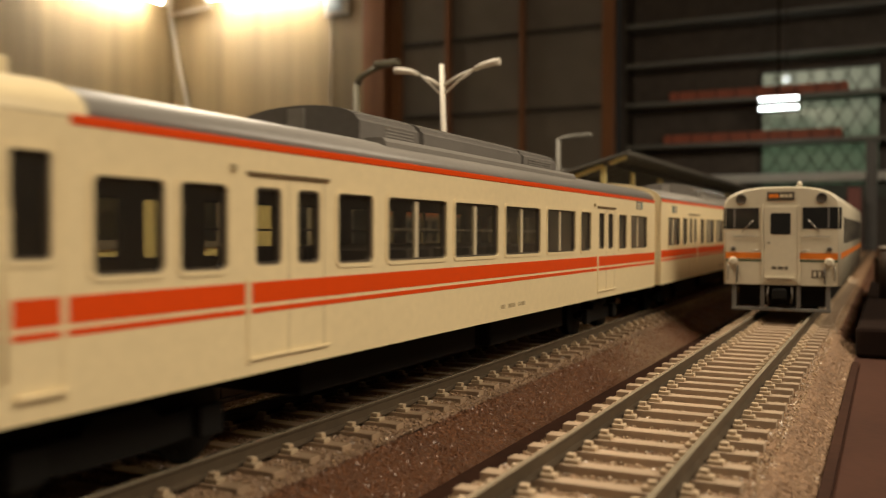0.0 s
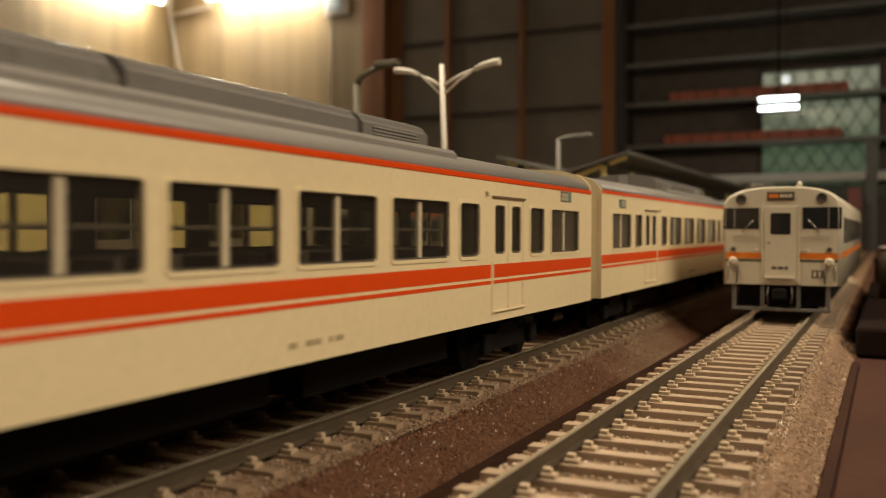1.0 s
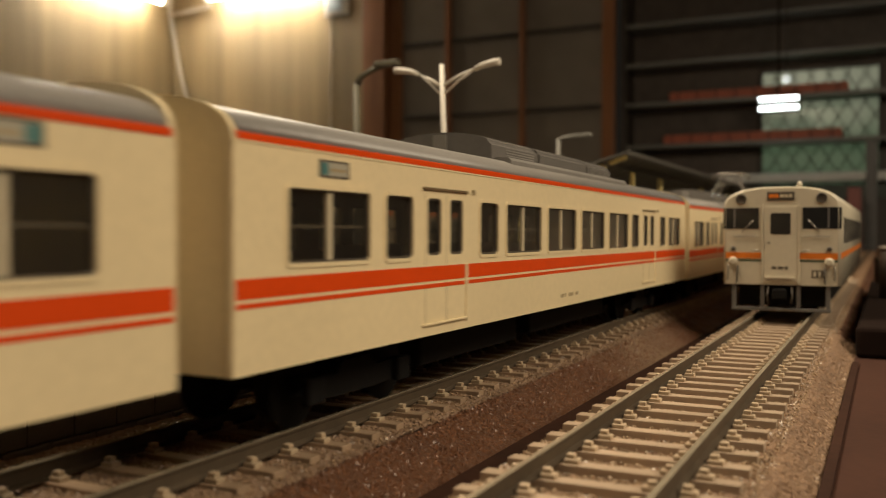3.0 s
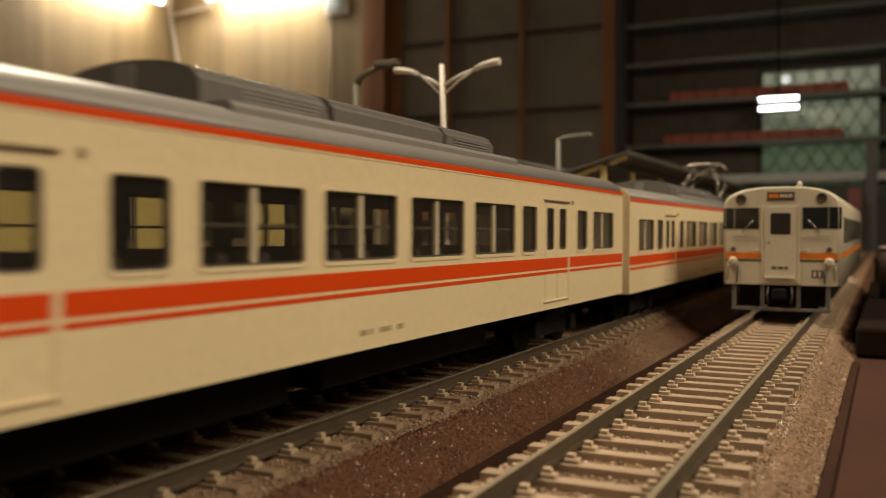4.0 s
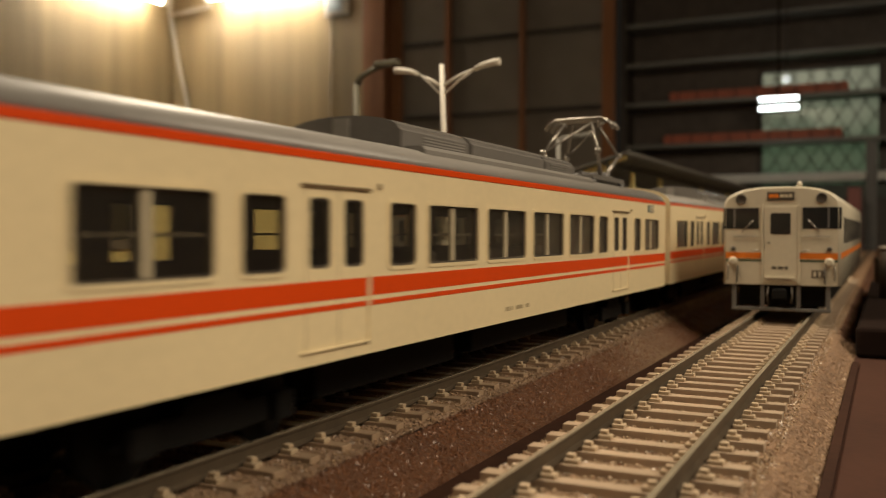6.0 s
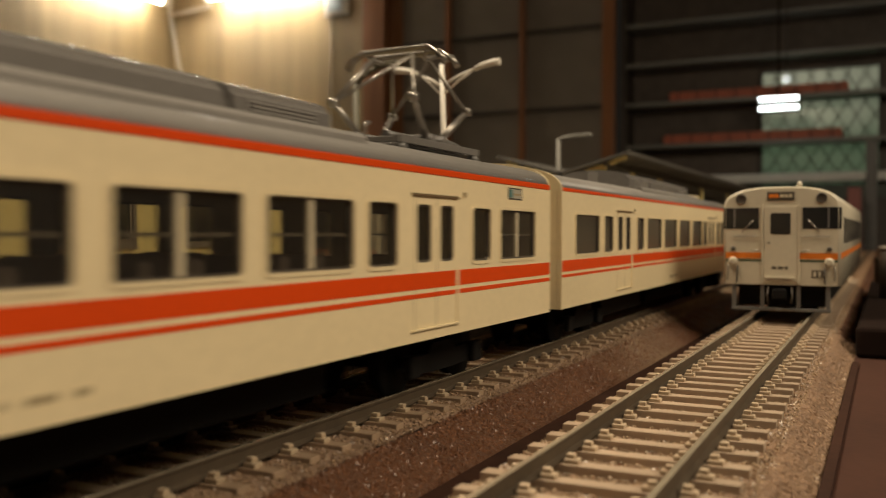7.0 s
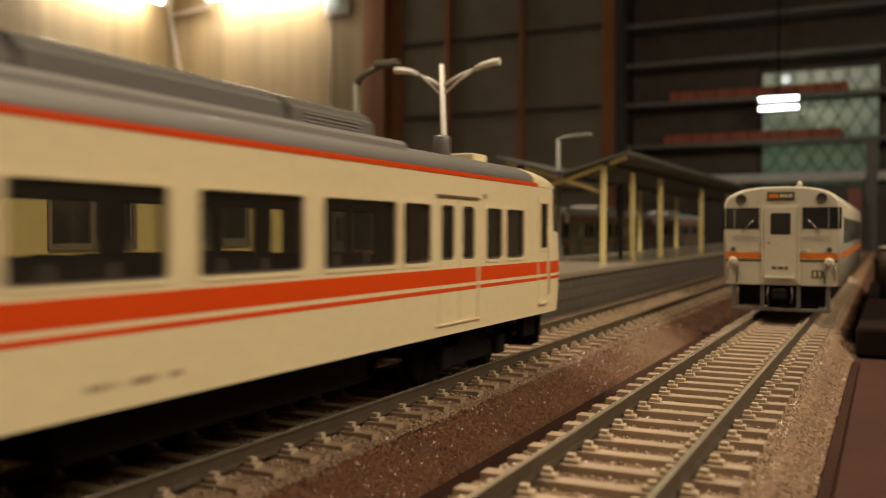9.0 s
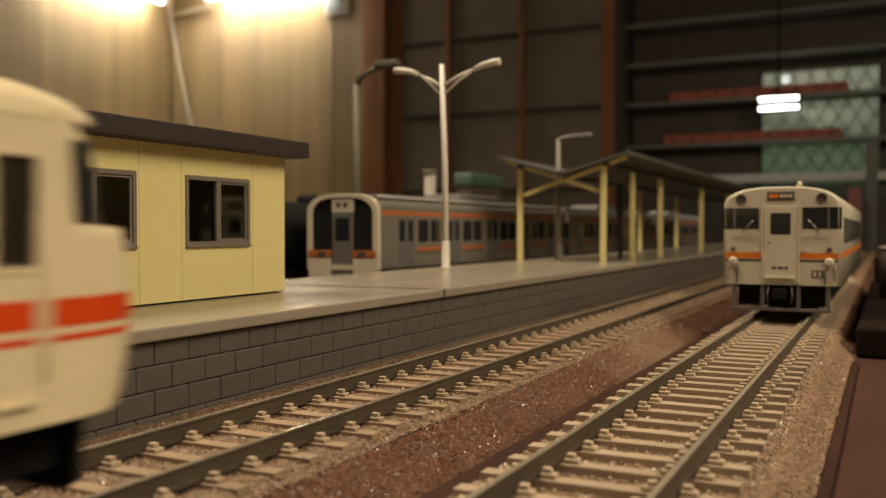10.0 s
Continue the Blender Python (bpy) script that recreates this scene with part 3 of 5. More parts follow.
def railcar(label, cab, mullions, unit, panto, signs, paint, cab_in=0.0):
    """Built with its low end at y = 0; a car with a cab has it at the high end."""
    st1, st0, th1, th0, dw, g1, g0 = paint
    zw0, zw1 = ZW0 + dw, ZW1 + dw
    car = thing("railcar", TL, 0, 0, label, "train car", "cars of the passing train")
    top = 242.5 - cab_in if cab else LEN
    doors = [DOOR_LOW, DOOR_CAB if cab else DOOR_MID]
    holes, names = [], []
    for a, b in (WIDE_LEAD if cab_in else WIDE):
        holes.append((a - 0.25, b + 0.25, zw0, zw1, 0.7)), names.append("wide")
    for a, b in (NARROW[:2] + [(175.4, 184.4)] if cab else NARROW):
        holes.append((a - 0.2, b + 0.2, zw0, zw1, 0.9)), names.append("narrow")
    if cab:
        for a, b in ((207.3, 215.0), (217.2, 226.6)):
            holes.append((a, b, zw0, zw1, 0.9)), names.append("narrow")
        holes.append((236.6 - cab_in, 241.1 - cab_in, zw0 + 1.7, zw1 + 1.8, 0.5)), names.append("narrow")
    else:
        holes.append((213.4, 221.5, zw0, zw1, 0.9)), names.append("narrow")
        holes.append((226.5, 245.3, zw0, zw1, 0.7)), names.append("wide")
    for a, b in doors:
        holes.append((a + 1.1, a + 6.1, zw0 + 0.3, zw1, 0.8)), names.append("door")
        holes.append((b - 6.5, b - 1.4, zw0 + 0.3, zw1, 0.8)), names.append("door")
    kinds = dict(zip(holes, names))
    for s in (-1, 1):
        wall = part("side_wall", pierced_wall(B(), LOW, top, ZB, ZT, holes, s * HW, s * (HW - 1.0)), CREAM, car, "cream-painted side wall")
        wall.data.materials.append(LINING)
        for f in wall.data.polygons:
            f.material_index = 1 if abs(f.center.x) < (HW - 0.9) * MM else 0
        for h, kind in kinds.items():
            ya, yb, za, zb, r = h
            w = part("window", ring_frame(B(), ya, yb, za, zb, r, 0.35, s * (HW - 0.25), s * (HW - 0.85)), RUBBER, car, "dark-rimmed window")
            if kind != "door":
                part("surround", ring_frame(B(), ya - 0.55, yb + 0.55, za - 0.55, zb + 0.55, r + 0.5, 0.6, s * (HW + 0.16), s * (HW - 0.1)), CREAM, w, "raised cream window surround")
            part("pane", prism(B(), round_loop(ya + 0.2, yb - 0.2, za + 0.2, zb - 0.2, r), "x", s * (HW - 0.72), s * (HW - 0.62)), PANE, w)
            if kind == "wide" and mullions:
                c = 0.5 * (ya + yb)
                part("mullion", box(B(), s * (HW - 0.62) - 0.25, s * (HW - 0.62) + 0.35, c - 0.5, c + 0.5, za + 0.2, zb - 0.2), ALU, w, "pale metal window bar")
                part("sash_rail", box(B(), s * (HW - 0.95) - 0.1, s * (HW - 0.95) + 0.1, ya + 0.3, yb - 0.3, za + 4.6, za + 5.0), GREYFRAME, w)
        ys = [LOW + 0.4] + [v for a, b in doors for v in (b - 0.6, b + 0.6)] + [top - (0.2 if cab else 0.4)]
        if cab:
            ys[-1:] = [234.9 - cab_in, 235.7 - cab_in, 240.8 - cab_in, 242.2 - cab_in, 242.4 - cab_in]
        for a, b in zip(ys[::2], ys[1::2]):
            x0, x1 = sorted((s * (HW - 0.1), s * (HW + 0.06)))
            part("stripe", box(B(), x0, x1, a, b, st0, st1), ORANGE, car, "broad vermilion stripe")
            part("stripe", box(B(), x0, x1, a, b, th0, th1), ORANGE, car, "thin vermilion stripe")
        x0, x1 = sorted((s * (HW - 0.3), s * (HW + 0.14)))
        part("gutter", box(B(), x0, x1, LOW + 0.6, top - (8 if cab else 0.6), g0, g1, 0.1), ORANGE, car, "vermilion gutter line")
        part("cornice", box(B(), *sorted((s * (HW - 0.9), s * (HW + 0.10))), LOW + 0.6, top - (8 if cab else 0.6), ZT + 0.01, g1 - 0.1), CREAM, car)
        for a, b in doors:
            d = part("door", box(B(), *sorted((s * (HW - 0.1), s * (HW + 0.22))), b - 0.35, b + 0.35, 12.4, 22.6, 0.1), CREAM, car, "cream sliding door edge strip")
            part("rail_strip", box(B(), *sorted((s * (HW - 0.1), s * (HW + 0.35))), a - 0.8, b + 0.2, zw1 + 1.3, zw1 + 1.75, 0.08), RAILSHADE, d, "door rail coloured brown for the shadow along it")
            part("step", box(B(), *sorted((s * (HW - 0.1), s * (HW + 0.4))), a - 0.8, b - 0.2, 12.8, 13.15, 0.08), CREAM, d)
            for yy in (a + 0.2, 0.5 * (a + b)):
                part("joint", box(B(), *sorted((s * (HW - 0.1), s * (HW + 0.03))), yy - 0.07, yy + 0.07, 12.9, 34.4), MARK, d)
            part("door_lamp", box(B(), *sorted((s * HW, s * (HW + 0.4))), b + 2.4, b + 3.2, 35.0, 35.8, 0.1), MARK, d)
        for k, wd in enumerate((2.0, 0.8, 2.6, 0.8, 1.8)):
            yy = 114 + k * 2.7
            part("number_mark", box(B(), *sorted((s * (HW - 0.1), s * (HW + 0.05))), yy, yy + wd, 13.2, 14.0), MARK, car)
        for yc in signs:
            sg = part("destination_sign", box(B(), *sorted((s * (HW - 0.2), s * (HW + 0.06))), yc - 3.7, yc + 3.7, 35.3, 37.7, 0.05), RUBBER, car, "small dark-framed white destination sign")
            part("sign_face", box(B(), *sorted((s * HW, s * (HW + 0.1))), yc - 3.2, yc + 3.2, 35.6, 37.4), SIGNWHITE, sg)
            part("sign_bar", box(B(), *sorted((s * HW, s * (HW + 0.14))), yc - 3.3, yc - 1.6, 35.7, 37.3), SIGNTEAL, sg)
            part("sign_bar", box(B(), *sorted((s * HW, s * (HW + 0.14))), yc - 1.2, yc + 2.8, 36.2, 36.6), MARK, sg)
    pr = roof_profile(HW - 0.1, g1 - 0.25, g1 + 4.5)
    part("roof", prism(B(), pr, "y", LOW + 1.0, top - (9 if cab else 1.0), True), ROOFGREY, car, "matt grey curved roof")
    part("car_floor", box(B(), -HW + 1, HW - 1, 0.8, top - 0.6, ZB + 0.05, 13.0), LINING, car)
    part("ceiling_panel", box(B(), -HW + 1, HW - 1, 0.8, top - 0.6, 38.3, 39.6), LINING, car)
    part("underframe", box(box(B(), -9, 9, 62, 110, 3.5, 11.0, 0.5), -9, 9, 118, 180, 4.0, 11.0, 0.5), BLACK, car, "black underfloor equipment boxes")
    for k in range(13):
        y = 70 + k * 8.1
        for s in (-1, 1):
            part("seat", prism(B(), [(y - 4.2, 13), (y + 1.4, 13), (y + 1.8, 25.2), (y + 0.4, 25.6), (y - 0.2, 17.5), (y - 4.2, 17.2)], "x", *sorted((s * 4, s * 16))), SEAT, car, "dark seat")
    for yb in ((LOW, 1), (LEN, -1))[:1 if cab else 2]:
        y, sg = yb
        a, b = sorted((y + 0.1 * sg, y + 1.0 * sg))
        prof = [(-HW + 0.05, ZB), (HW - 0.05, ZB)] + [(x, z - 0.05) for x, z in roof_profile(HW - 0.05, 38.6, 44.7)]
        end = part("end_wall", prism(B(), prof, "y", a, b), CREAM, car, "cream end wall")
        for s in (-1, 1):
            part("corner_strip", box(B(), *sorted((s * (HW - 0.9), s * (HW - 0.6))), *sorted((y - 0.08 * sg, y + 0.3 * sg)), ZB + 0.5, 38, 0.05), CREAM, end)
        if sg < 0:
            for s in (-1, 1):
                part("end_lamp", lathe(B(), [(0.7, 0), (0.7, 0.9), (0.45, 1.2)], Matrix.Translation((s * (HW - 1.0), y - 0.1, 26.4)) @ Matrix.Rotation(radians(-90), 4, "X"), 12), CREAM, end, "small cream end lamp")
        part("gangway", box(B(), -6.2, 6.2, *sorted((y - 3.4 * sg, y + 0.2 * sg)), 13, 36, 0.7), INNER, end, "cream gangway bellows")
        part("coupler", box(B(), -1.5, 1.5, *sorted((y - 4.7 * sg, y + 6 * sg)), 7, 9.5, 0.3), BLACK, car)
    if cab:
        cab_end(car, paint, not cab_in).location.y = -cab_in * MM
    for y in (37.0, LEN - 39.0):
        bogie(car, y)
    if unit:
        air_conditioner(car, *unit, 39.8 - g1)
    if panto:
        pantograph(car, panto)
    return car


def cab_end(car, paint, pot):
    """The rounded driving end beyond y = 242.5: sections that shrink and lean back above the waist."""
    depth = 13.0
    secs = [(242.5 + depth * math.sin(k / 10 * math.pi / 2), HW * (1 - 0.28 * (1 - math.cos(k / 10 * math.pi / 2)) ** 1.3)) for k in range(11)]

    def plan(back, grow=1.0):
        row = [(x * grow, y + (back + grow - 1) * (y - 242.5) / depth) for y, x in secs]
        return row + [(-x, y) for x, y in row[::-1]]

    zs = [(ZB, -2.4), (12.6, -1.6), (16, -0.6), (20, -0.1), (23, 0.0), (27.6, -0.9), (28.8, -1.6), (29.1, -5.0), (33, -5.6), (37, -6.5), (38.6, -8.0), (39.4, -9.5)]
    bm = B()
    grid = [[bm.verts.new((x, y, z)) for x, y in plan(back)] for z, back in zs]
    for p, q in zip(grid, grid[1:]):
        for i in range(len(p) - 1):
            bm.faces.new((p[i], p[i + 1], q[i + 1], q[i])).smooth = True
    nose = part("cab_front", bm, CREAM, car, "rounded cream driving cab front")
    for s in (-1, 1):
        bm = B()
        rows = []
        for z, back in ((29.3, -4.9), (33, -5.5), (36.9, -6.4)):
            row = [(x, y + 0.25) for x, y in plan(back, 1.012)[2:11]]
            rows.append([bm.verts.new((s * x, y, z)) for x, y in row] + [bm.verts.new((s * 1.0, row[-1][1], z))])
        for p, q in zip(rows, rows[1:]):
            for i in range(len(p) - 1):
                bm.faces.new((p[i], p[i + 1], q[i + 1], q[i])).smooth = True
        screen = part("windscreen", bm, NOSEGLASS, nose, "dark wrap-round cab windscreen")
    part("centre_pillar", box(B(), -0.9, 0.9, 248.6, 250.4, 29.1, 37.0, 0.2), CREAM, nose)
    bm = B()
    caps = []
    for k in range(7):
        f = k / 6
        y = 232.5 + 16.0 * math.sin(f * math.pi / 2)
        sc = math.cos(f * math.pi / 2) ** 0.55
        caps.append([bm.verts.new((x * (0.9 + 0.1 * sc) if k < 6 else x * 0.8, y, 38.6 + (z - 38.6) * (0.12 + 0.88 * sc))) for x, z in roof_profile(HW + 0.05, 38.6, paint[5] + 4.7)])
    for p, q in zip(caps, caps[1:]):
        for i in range(len(p) - 1):
            bm.faces.new((p[i], p[i + 1], q[i + 1], q[i])).smooth = True
    part("roof_cap", bm, CREAM, nose, "cream roof end over the cab")
    for s in (-1, 1):
        part("lamp_box", box(B(), *sorted((s * 8.0, s * 14.0)), 252.5, 255.0, 23.4, 26.0, 0.4), LAMPGLASS, nose)
        part("grab_rail", tube(B(), [(s * (HW + 0.25), 241.6, 15), (s * (HW + 0.25), 241.6, 31)], 0.16), CREAM, nose)
        part("cab_step", box(B(), *sorted((s * (HW - 0.1), s * (HW + 0.6))), 235.2, 240.6, 13.2, 13.6), CREAM, nose)
        part("joint", box(B(), *sorted((s * (HW - 0.1), s * (HW + 0.08))), 234.9, 235.5, 12.6, 36.5), CREAM, nose)
        part("joint", box(B(), *sorted((s * (HW - 0.1), s * (HW + 0.08))), 240.9, 242.3, 14.0, 30.0), CREAM, nose)
    part("skirt", prism(B(), [(-13.5, 10.9), (-13.0, 3.4), (-11, 2.4), (11, 2.4), (13.0, 3.4), (13.5, 10.9)], "y", 249.4, 250.4), BLACK, nose, "black plate skirt under the cab")
    for s in (-1, 1):
        part("skirt_stay", box(B(), *sorted((s * 12.0, s * 13.2)), 240, 247, 5.5, 10.9, 0.2), BLACK, nose)
        part("air_hose", tube(B(), [(s * 7, 248.4, 9.5), (s * 7.4, 250.2, 7), (s * 7, 249.6, 4.6)], 0.5), GREYARM, nose)
    part("front_coupler", box(B(), -1.6, 1.6, 244, 253, 6.4, 9.2, 0.4), BLACK, nose)
    bm = B()
    for z0, z1 in ((paint[1], paint[0]), (paint[3], paint[2])):
        lo = [bm.verts.new((x * 1.004, y + 0.08, z0)) for x, y in plan(-0.2 if z0 > 19.2 else -0.4)]
        hi = [bm.verts.new((x * 1.004, y + 0.08, z1)) for x, y in plan(-0.2 if z0 > 19.2 else -0.4)]
        for i in range(len(lo) - 1):
            bm.faces.new((lo[i], lo[i + 1], hi[i + 1], hi[i])).smooth = True
    part("stripe", bm, ORANGE, nose, "vermilion stripe round the front")
    part("roof_box", box(B(), -5, 5, 230.5, 238.0, 43.0, 46.0, 0.3), CREAM, nose, "cream box on the cab roof")
    if pot:
        part("aerial_pot", lathe(B(), [(1.9, 43.5), (1.7, 49.0), (1.5, 49.4)], Matrix.Translation((0, 225.5, 0)), 12), ACGREY, nose)
    part("roof_box", box(B(), -2.2, 2.2, 233.5, 239.5, 44.0, 46.3, 0.4), INNER, nose)
    return nose


# heights of the stripes (broad, thin), lift of the windows, gutter; each car was painted a little differently
PAINT_A = (22.5, 20.05, 19.6, 18.95, 0.5, 39.7, 38.75)
PAINT_B = (22.15, 19.5, 18.8, 18.05, 0.0, 39.3, 38.2)
PAINT_C = (22.4, 19.75, 19.1, 18.45, 0.1, 39.3, 38.5)
PAINT_L = (22.05, 19.5, 19.0, 18.35, 0.2, 38.8, 37.85)
LIFT = (0.1, 0.1, -0.5, -0.45)
UNIT = (83.0, 177.0, False)
CARS = [
    railcar("leading cream driving car with vermilion stripe and grey roof", True, True, (76.3, 168.5, True), None, (18.5,), PAINT_L, 5.4),
    railcar("cream middle car with vermilion stripe and roof air-conditioner", False, True, (88.0, 177.0, False), None, (19.5,), PAINT_A),
    railcar("cream motor car with vermilion stripe and raised pantograph", False, True, UNIT, 220.0, (234.0,), PAINT_B),
    railcar("trailing cream driving car with vermilion stripe, single-pane windows", True, False, UNIT, None, (), PAINT_C),
]

# ---- the stopped railcar ----
KY = 312.0


def stopped_railcar():
    k = thing("diesel_railcar", TR, KY, 0, "white stopped railcar with orange and green stripe, facing along the track", "train car")
    hw = 18.1
    prof = [(-hw, 10.6), (hw, 10.6)] + [(x, z) for x, z in roof_profile(hw, 36.6, 42.9)]
    part("body", prism(B(), prof, "y", 1.2, 244, True), WHITECAR, k, "white-painted body")
    bm = B()
    lo = [bm.verts.new((x, 1.25, z)) for x, z in prof]
    hi = [bm.verts.new((x * 0.955, 0.0, 10.6 + (z - 10.6) * 0.985)) for x, z in prof]
    n = len(prof)
    for i in range(n):
        bm.faces.new((lo[i], lo[(i + 1) % n], hi[(i + 1) % n], hi[i])).smooth = True
    bm.faces.new(hi)
    face = part("front", bm, WHITECAR, k, "white flat front")
    for s in (-1, 1):
        w = part("windscreen", box(B(), *sorted((s * 6.7, s * 17.35)), -0.12, 0.6, 29.0, 36.0, 0.12), NOSEGLASS, face, "black windscreen")
        part("corner_pane", box(B(), *sorted((s * 17.2, s * 18.2)), 0.4, 4.2, 29.0, 36.0, 0.15), NOSEGLASS, w)
        part("screen_post", box(B(), *sorted((s * 14.2, s * 14.8)), -0.2, 0.2, 29.2, 35.8, 0.08), DOORGREY, w)
        part("hand_hook", tube(B(), [(s * 7.0, -0.1, 21.6), (s * 7.0, -0.7, 22.0), (s * 9.0, -0.7, 22.0)], 0.14), GREYARM, face)
        part("jumper_hose", tube(B(), [(s * 13.6, -0.2, 16.6), (s * 13.4, -0.9, 14.5), (s * 13.6, -0.5, 11.2)], 0.3), RUBBER, face)
        part("brake_hose", tube(B(), [(s * 3.6, 0.2, 9.8), (s * 3.9, -1.4, 7.2), (s * 3.4, -0.6, 4.4)], 0.3), RUBBER, k)
        part("wiper", tube(B(), [(s * 8.5, -0.35, 31.9), (s * 12, -0.35, 27.9)], 0.16), GREYARM, w)
        part("headlight", lathe(B(), [(1.7, 0), (1.7, 0.5), (1.2, 0.55), (1.15, 0.2)], Matrix.Translation((s * 12.4, 0.1, 39.0)) @ Matrix.Rotation(radians(90), 4, "X"), 16), RUBBER, face, "dark round headlight")
        part("tail_lamp", lathe(B(), [(0.8, 0), (0.8, 0.5), (0.4, 0.6)], Matrix.Translation((s * 14.8, 0.0, 22.4)) @ Matrix.Rotation(radians(90), 4, "X"), 12), RUBBER, face)
        part("jumper_cover", lathe(B(), [(1.5, 0), (1.5, 0.8), (0.8, 1.1)], Matrix.Translation((s * 14.8, 0.0, 18.2)) @ Matrix.Rotation(radians(90), 4, "X"), 14), WHITECAR, face)
        part("stripe", box(B(), *sorted((s * 5.9, s * 17.3)), -0.07, 0.3, 19.2, 21.2), STRIPE, face, "orange stripe")
        part("stripe", box(B(), *sorted((s * 5.9, s * 17.3)), -0.08, 0.3, 18.3, 18.9), GREEN, face, "thin dark green stripe")
        part("handrail", tube(B(), [(s * 7, -0.4, 26.6), (s * 15, -0.4, 26.6)], 0.13), GREYARM, face)
        part("door_post", box(B(), *sorted((s * 5.3, s * 5.9)), -0.5, 0.2, 11.0, 37.0, 0.15), WHITECAR, face)
        part("side_stripe", box(B(), *sorted((s * (hw - 0.1), s * (hw + 0.06))), 2, 243, 19.2, 21.2), STRIPE, k)
        part("skirt_post", box(B(), *sorted((s * 5.0, s * 6.2)), 0.5, 1.6, 2.6, 10.4), DOORGREY, k)
        part("skirt_post", box(B(), *sorted((s * 13.9, s * 15.2)), 0.5, 1.6, 2.6, 10.4), DOORGREY, k)
        for j in range(14):
            part("window", box(B(), *sorted((s * (hw - 0.1), s * (hw + 0.07))), 22 + j * 15, 33 + j * 15, 24, 33, 0.1), NOSEGLASS, k)
        part("handle_bar", tube(B(), [(s * 16.5, -0.3, 12), (s * 16.5, -0.3, 17)], 0.16), GREYARM, face)
    d = part("gangway_door", box(B(), -5.2, 5.2, -0.25, 0.3, 11.4, 36.4, 0.15), WHITECAR, face, "white end door")
    part("door_pane", prism(B(), round_loop(-3.1, 3.1, 27.2, 34.2, 0.7), "y", -0.34, 0.0), NOSEGLASS, d)
    part("door_handle", box(B(), -3.9, -3.2, -0.6, -0.2, 24.2, 24.6), RUBBER, d)
    for a, b, z in ((-2.6, -1.2, 16.2), (-0.8, 0.9, 16.2), (1.3, 2.4, 16.2)):
        part("number_mark", box(B(), a, b, -0.3, -0.2, z - 0.45, z + 0.45), RUBBER, d)
    part("foot_plate", box(B(), -4.4, 4.4, -0.9, -0.2, 12.6, 13.4, 0.1), WHITECAR, d)
    ds = part("destination_sign", box(B(), -4.2, 4.2, -0.3, 0.8, 38.4, 41.2, 0.15), RUBBER, face, "dark destination sign with orange bar")
    part("sign_bar", box(B(), -3.6, -0.6, -0.36, -0.2, 39.2, 40.4), STRIPE, ds)
    for a, b in ((-0.2, 1.0), (1.3, 2.2), (2.5, 3.5)):
        part("sign_bar", box(B(), a, b, -0.36, -0.2, 39.3, 40.3), ALU, ds)
    part("plate", box(B(), 9.6, 13.9, -0.12, 0.2, 13.2, 15.6), RUBBER, face)
    for a in (10.1, 11.6, 13.0):
        part("plate_bar", box(B(), a, a + 0.8, -0.18, 0.1, 13.6, 15.2), WHITECAR, face)
    part("skirt_beam", box(B(), -15.4, 15.4, 0.3, 1.8, 1.9, 3.0, 0.2), DOORGREY, k, "grey guard rail under the front")
    part("skirt_beam", box(B(), -15.0, 15.0, 0.6, 1.6, 9.6, 10.5, 0.1), BLACK, k)
    part("underframe", box(B(), -13.5, 13.5, 4, 240, 3.6, 10.6), BLACK, k)
    part("coupler", box(box(B(), -1.4, 1.4, -2.6, 5, 6.4, 9.0, 0.3), -2.2, 2.2, -3.0, -1.5, 6.0, 9.4, 0.4), BLACK, k, "black coupler")
    part("whistle", lathe(B(), [(0.9, 42.4), (0.9, 43.6), (0.5, 44.6)], Matrix.Translation((5.5, 3, 0)), 10), WHITECAR, k)
    return k


WHITECAR = mat("white_car_paint", (0.62, 0.55, 0.41), 0.4, var=0.06, fine=500, coarse=50, bump=0.04)
STRIPE = mat("orange_stripe", (0.75, 0.2, 0.02), 0.4, var=0.05)
GREEN = mat("green_stripe", (0.03, 0.07, 0.035), 0.45, var=0.05)
stopped_railcar()
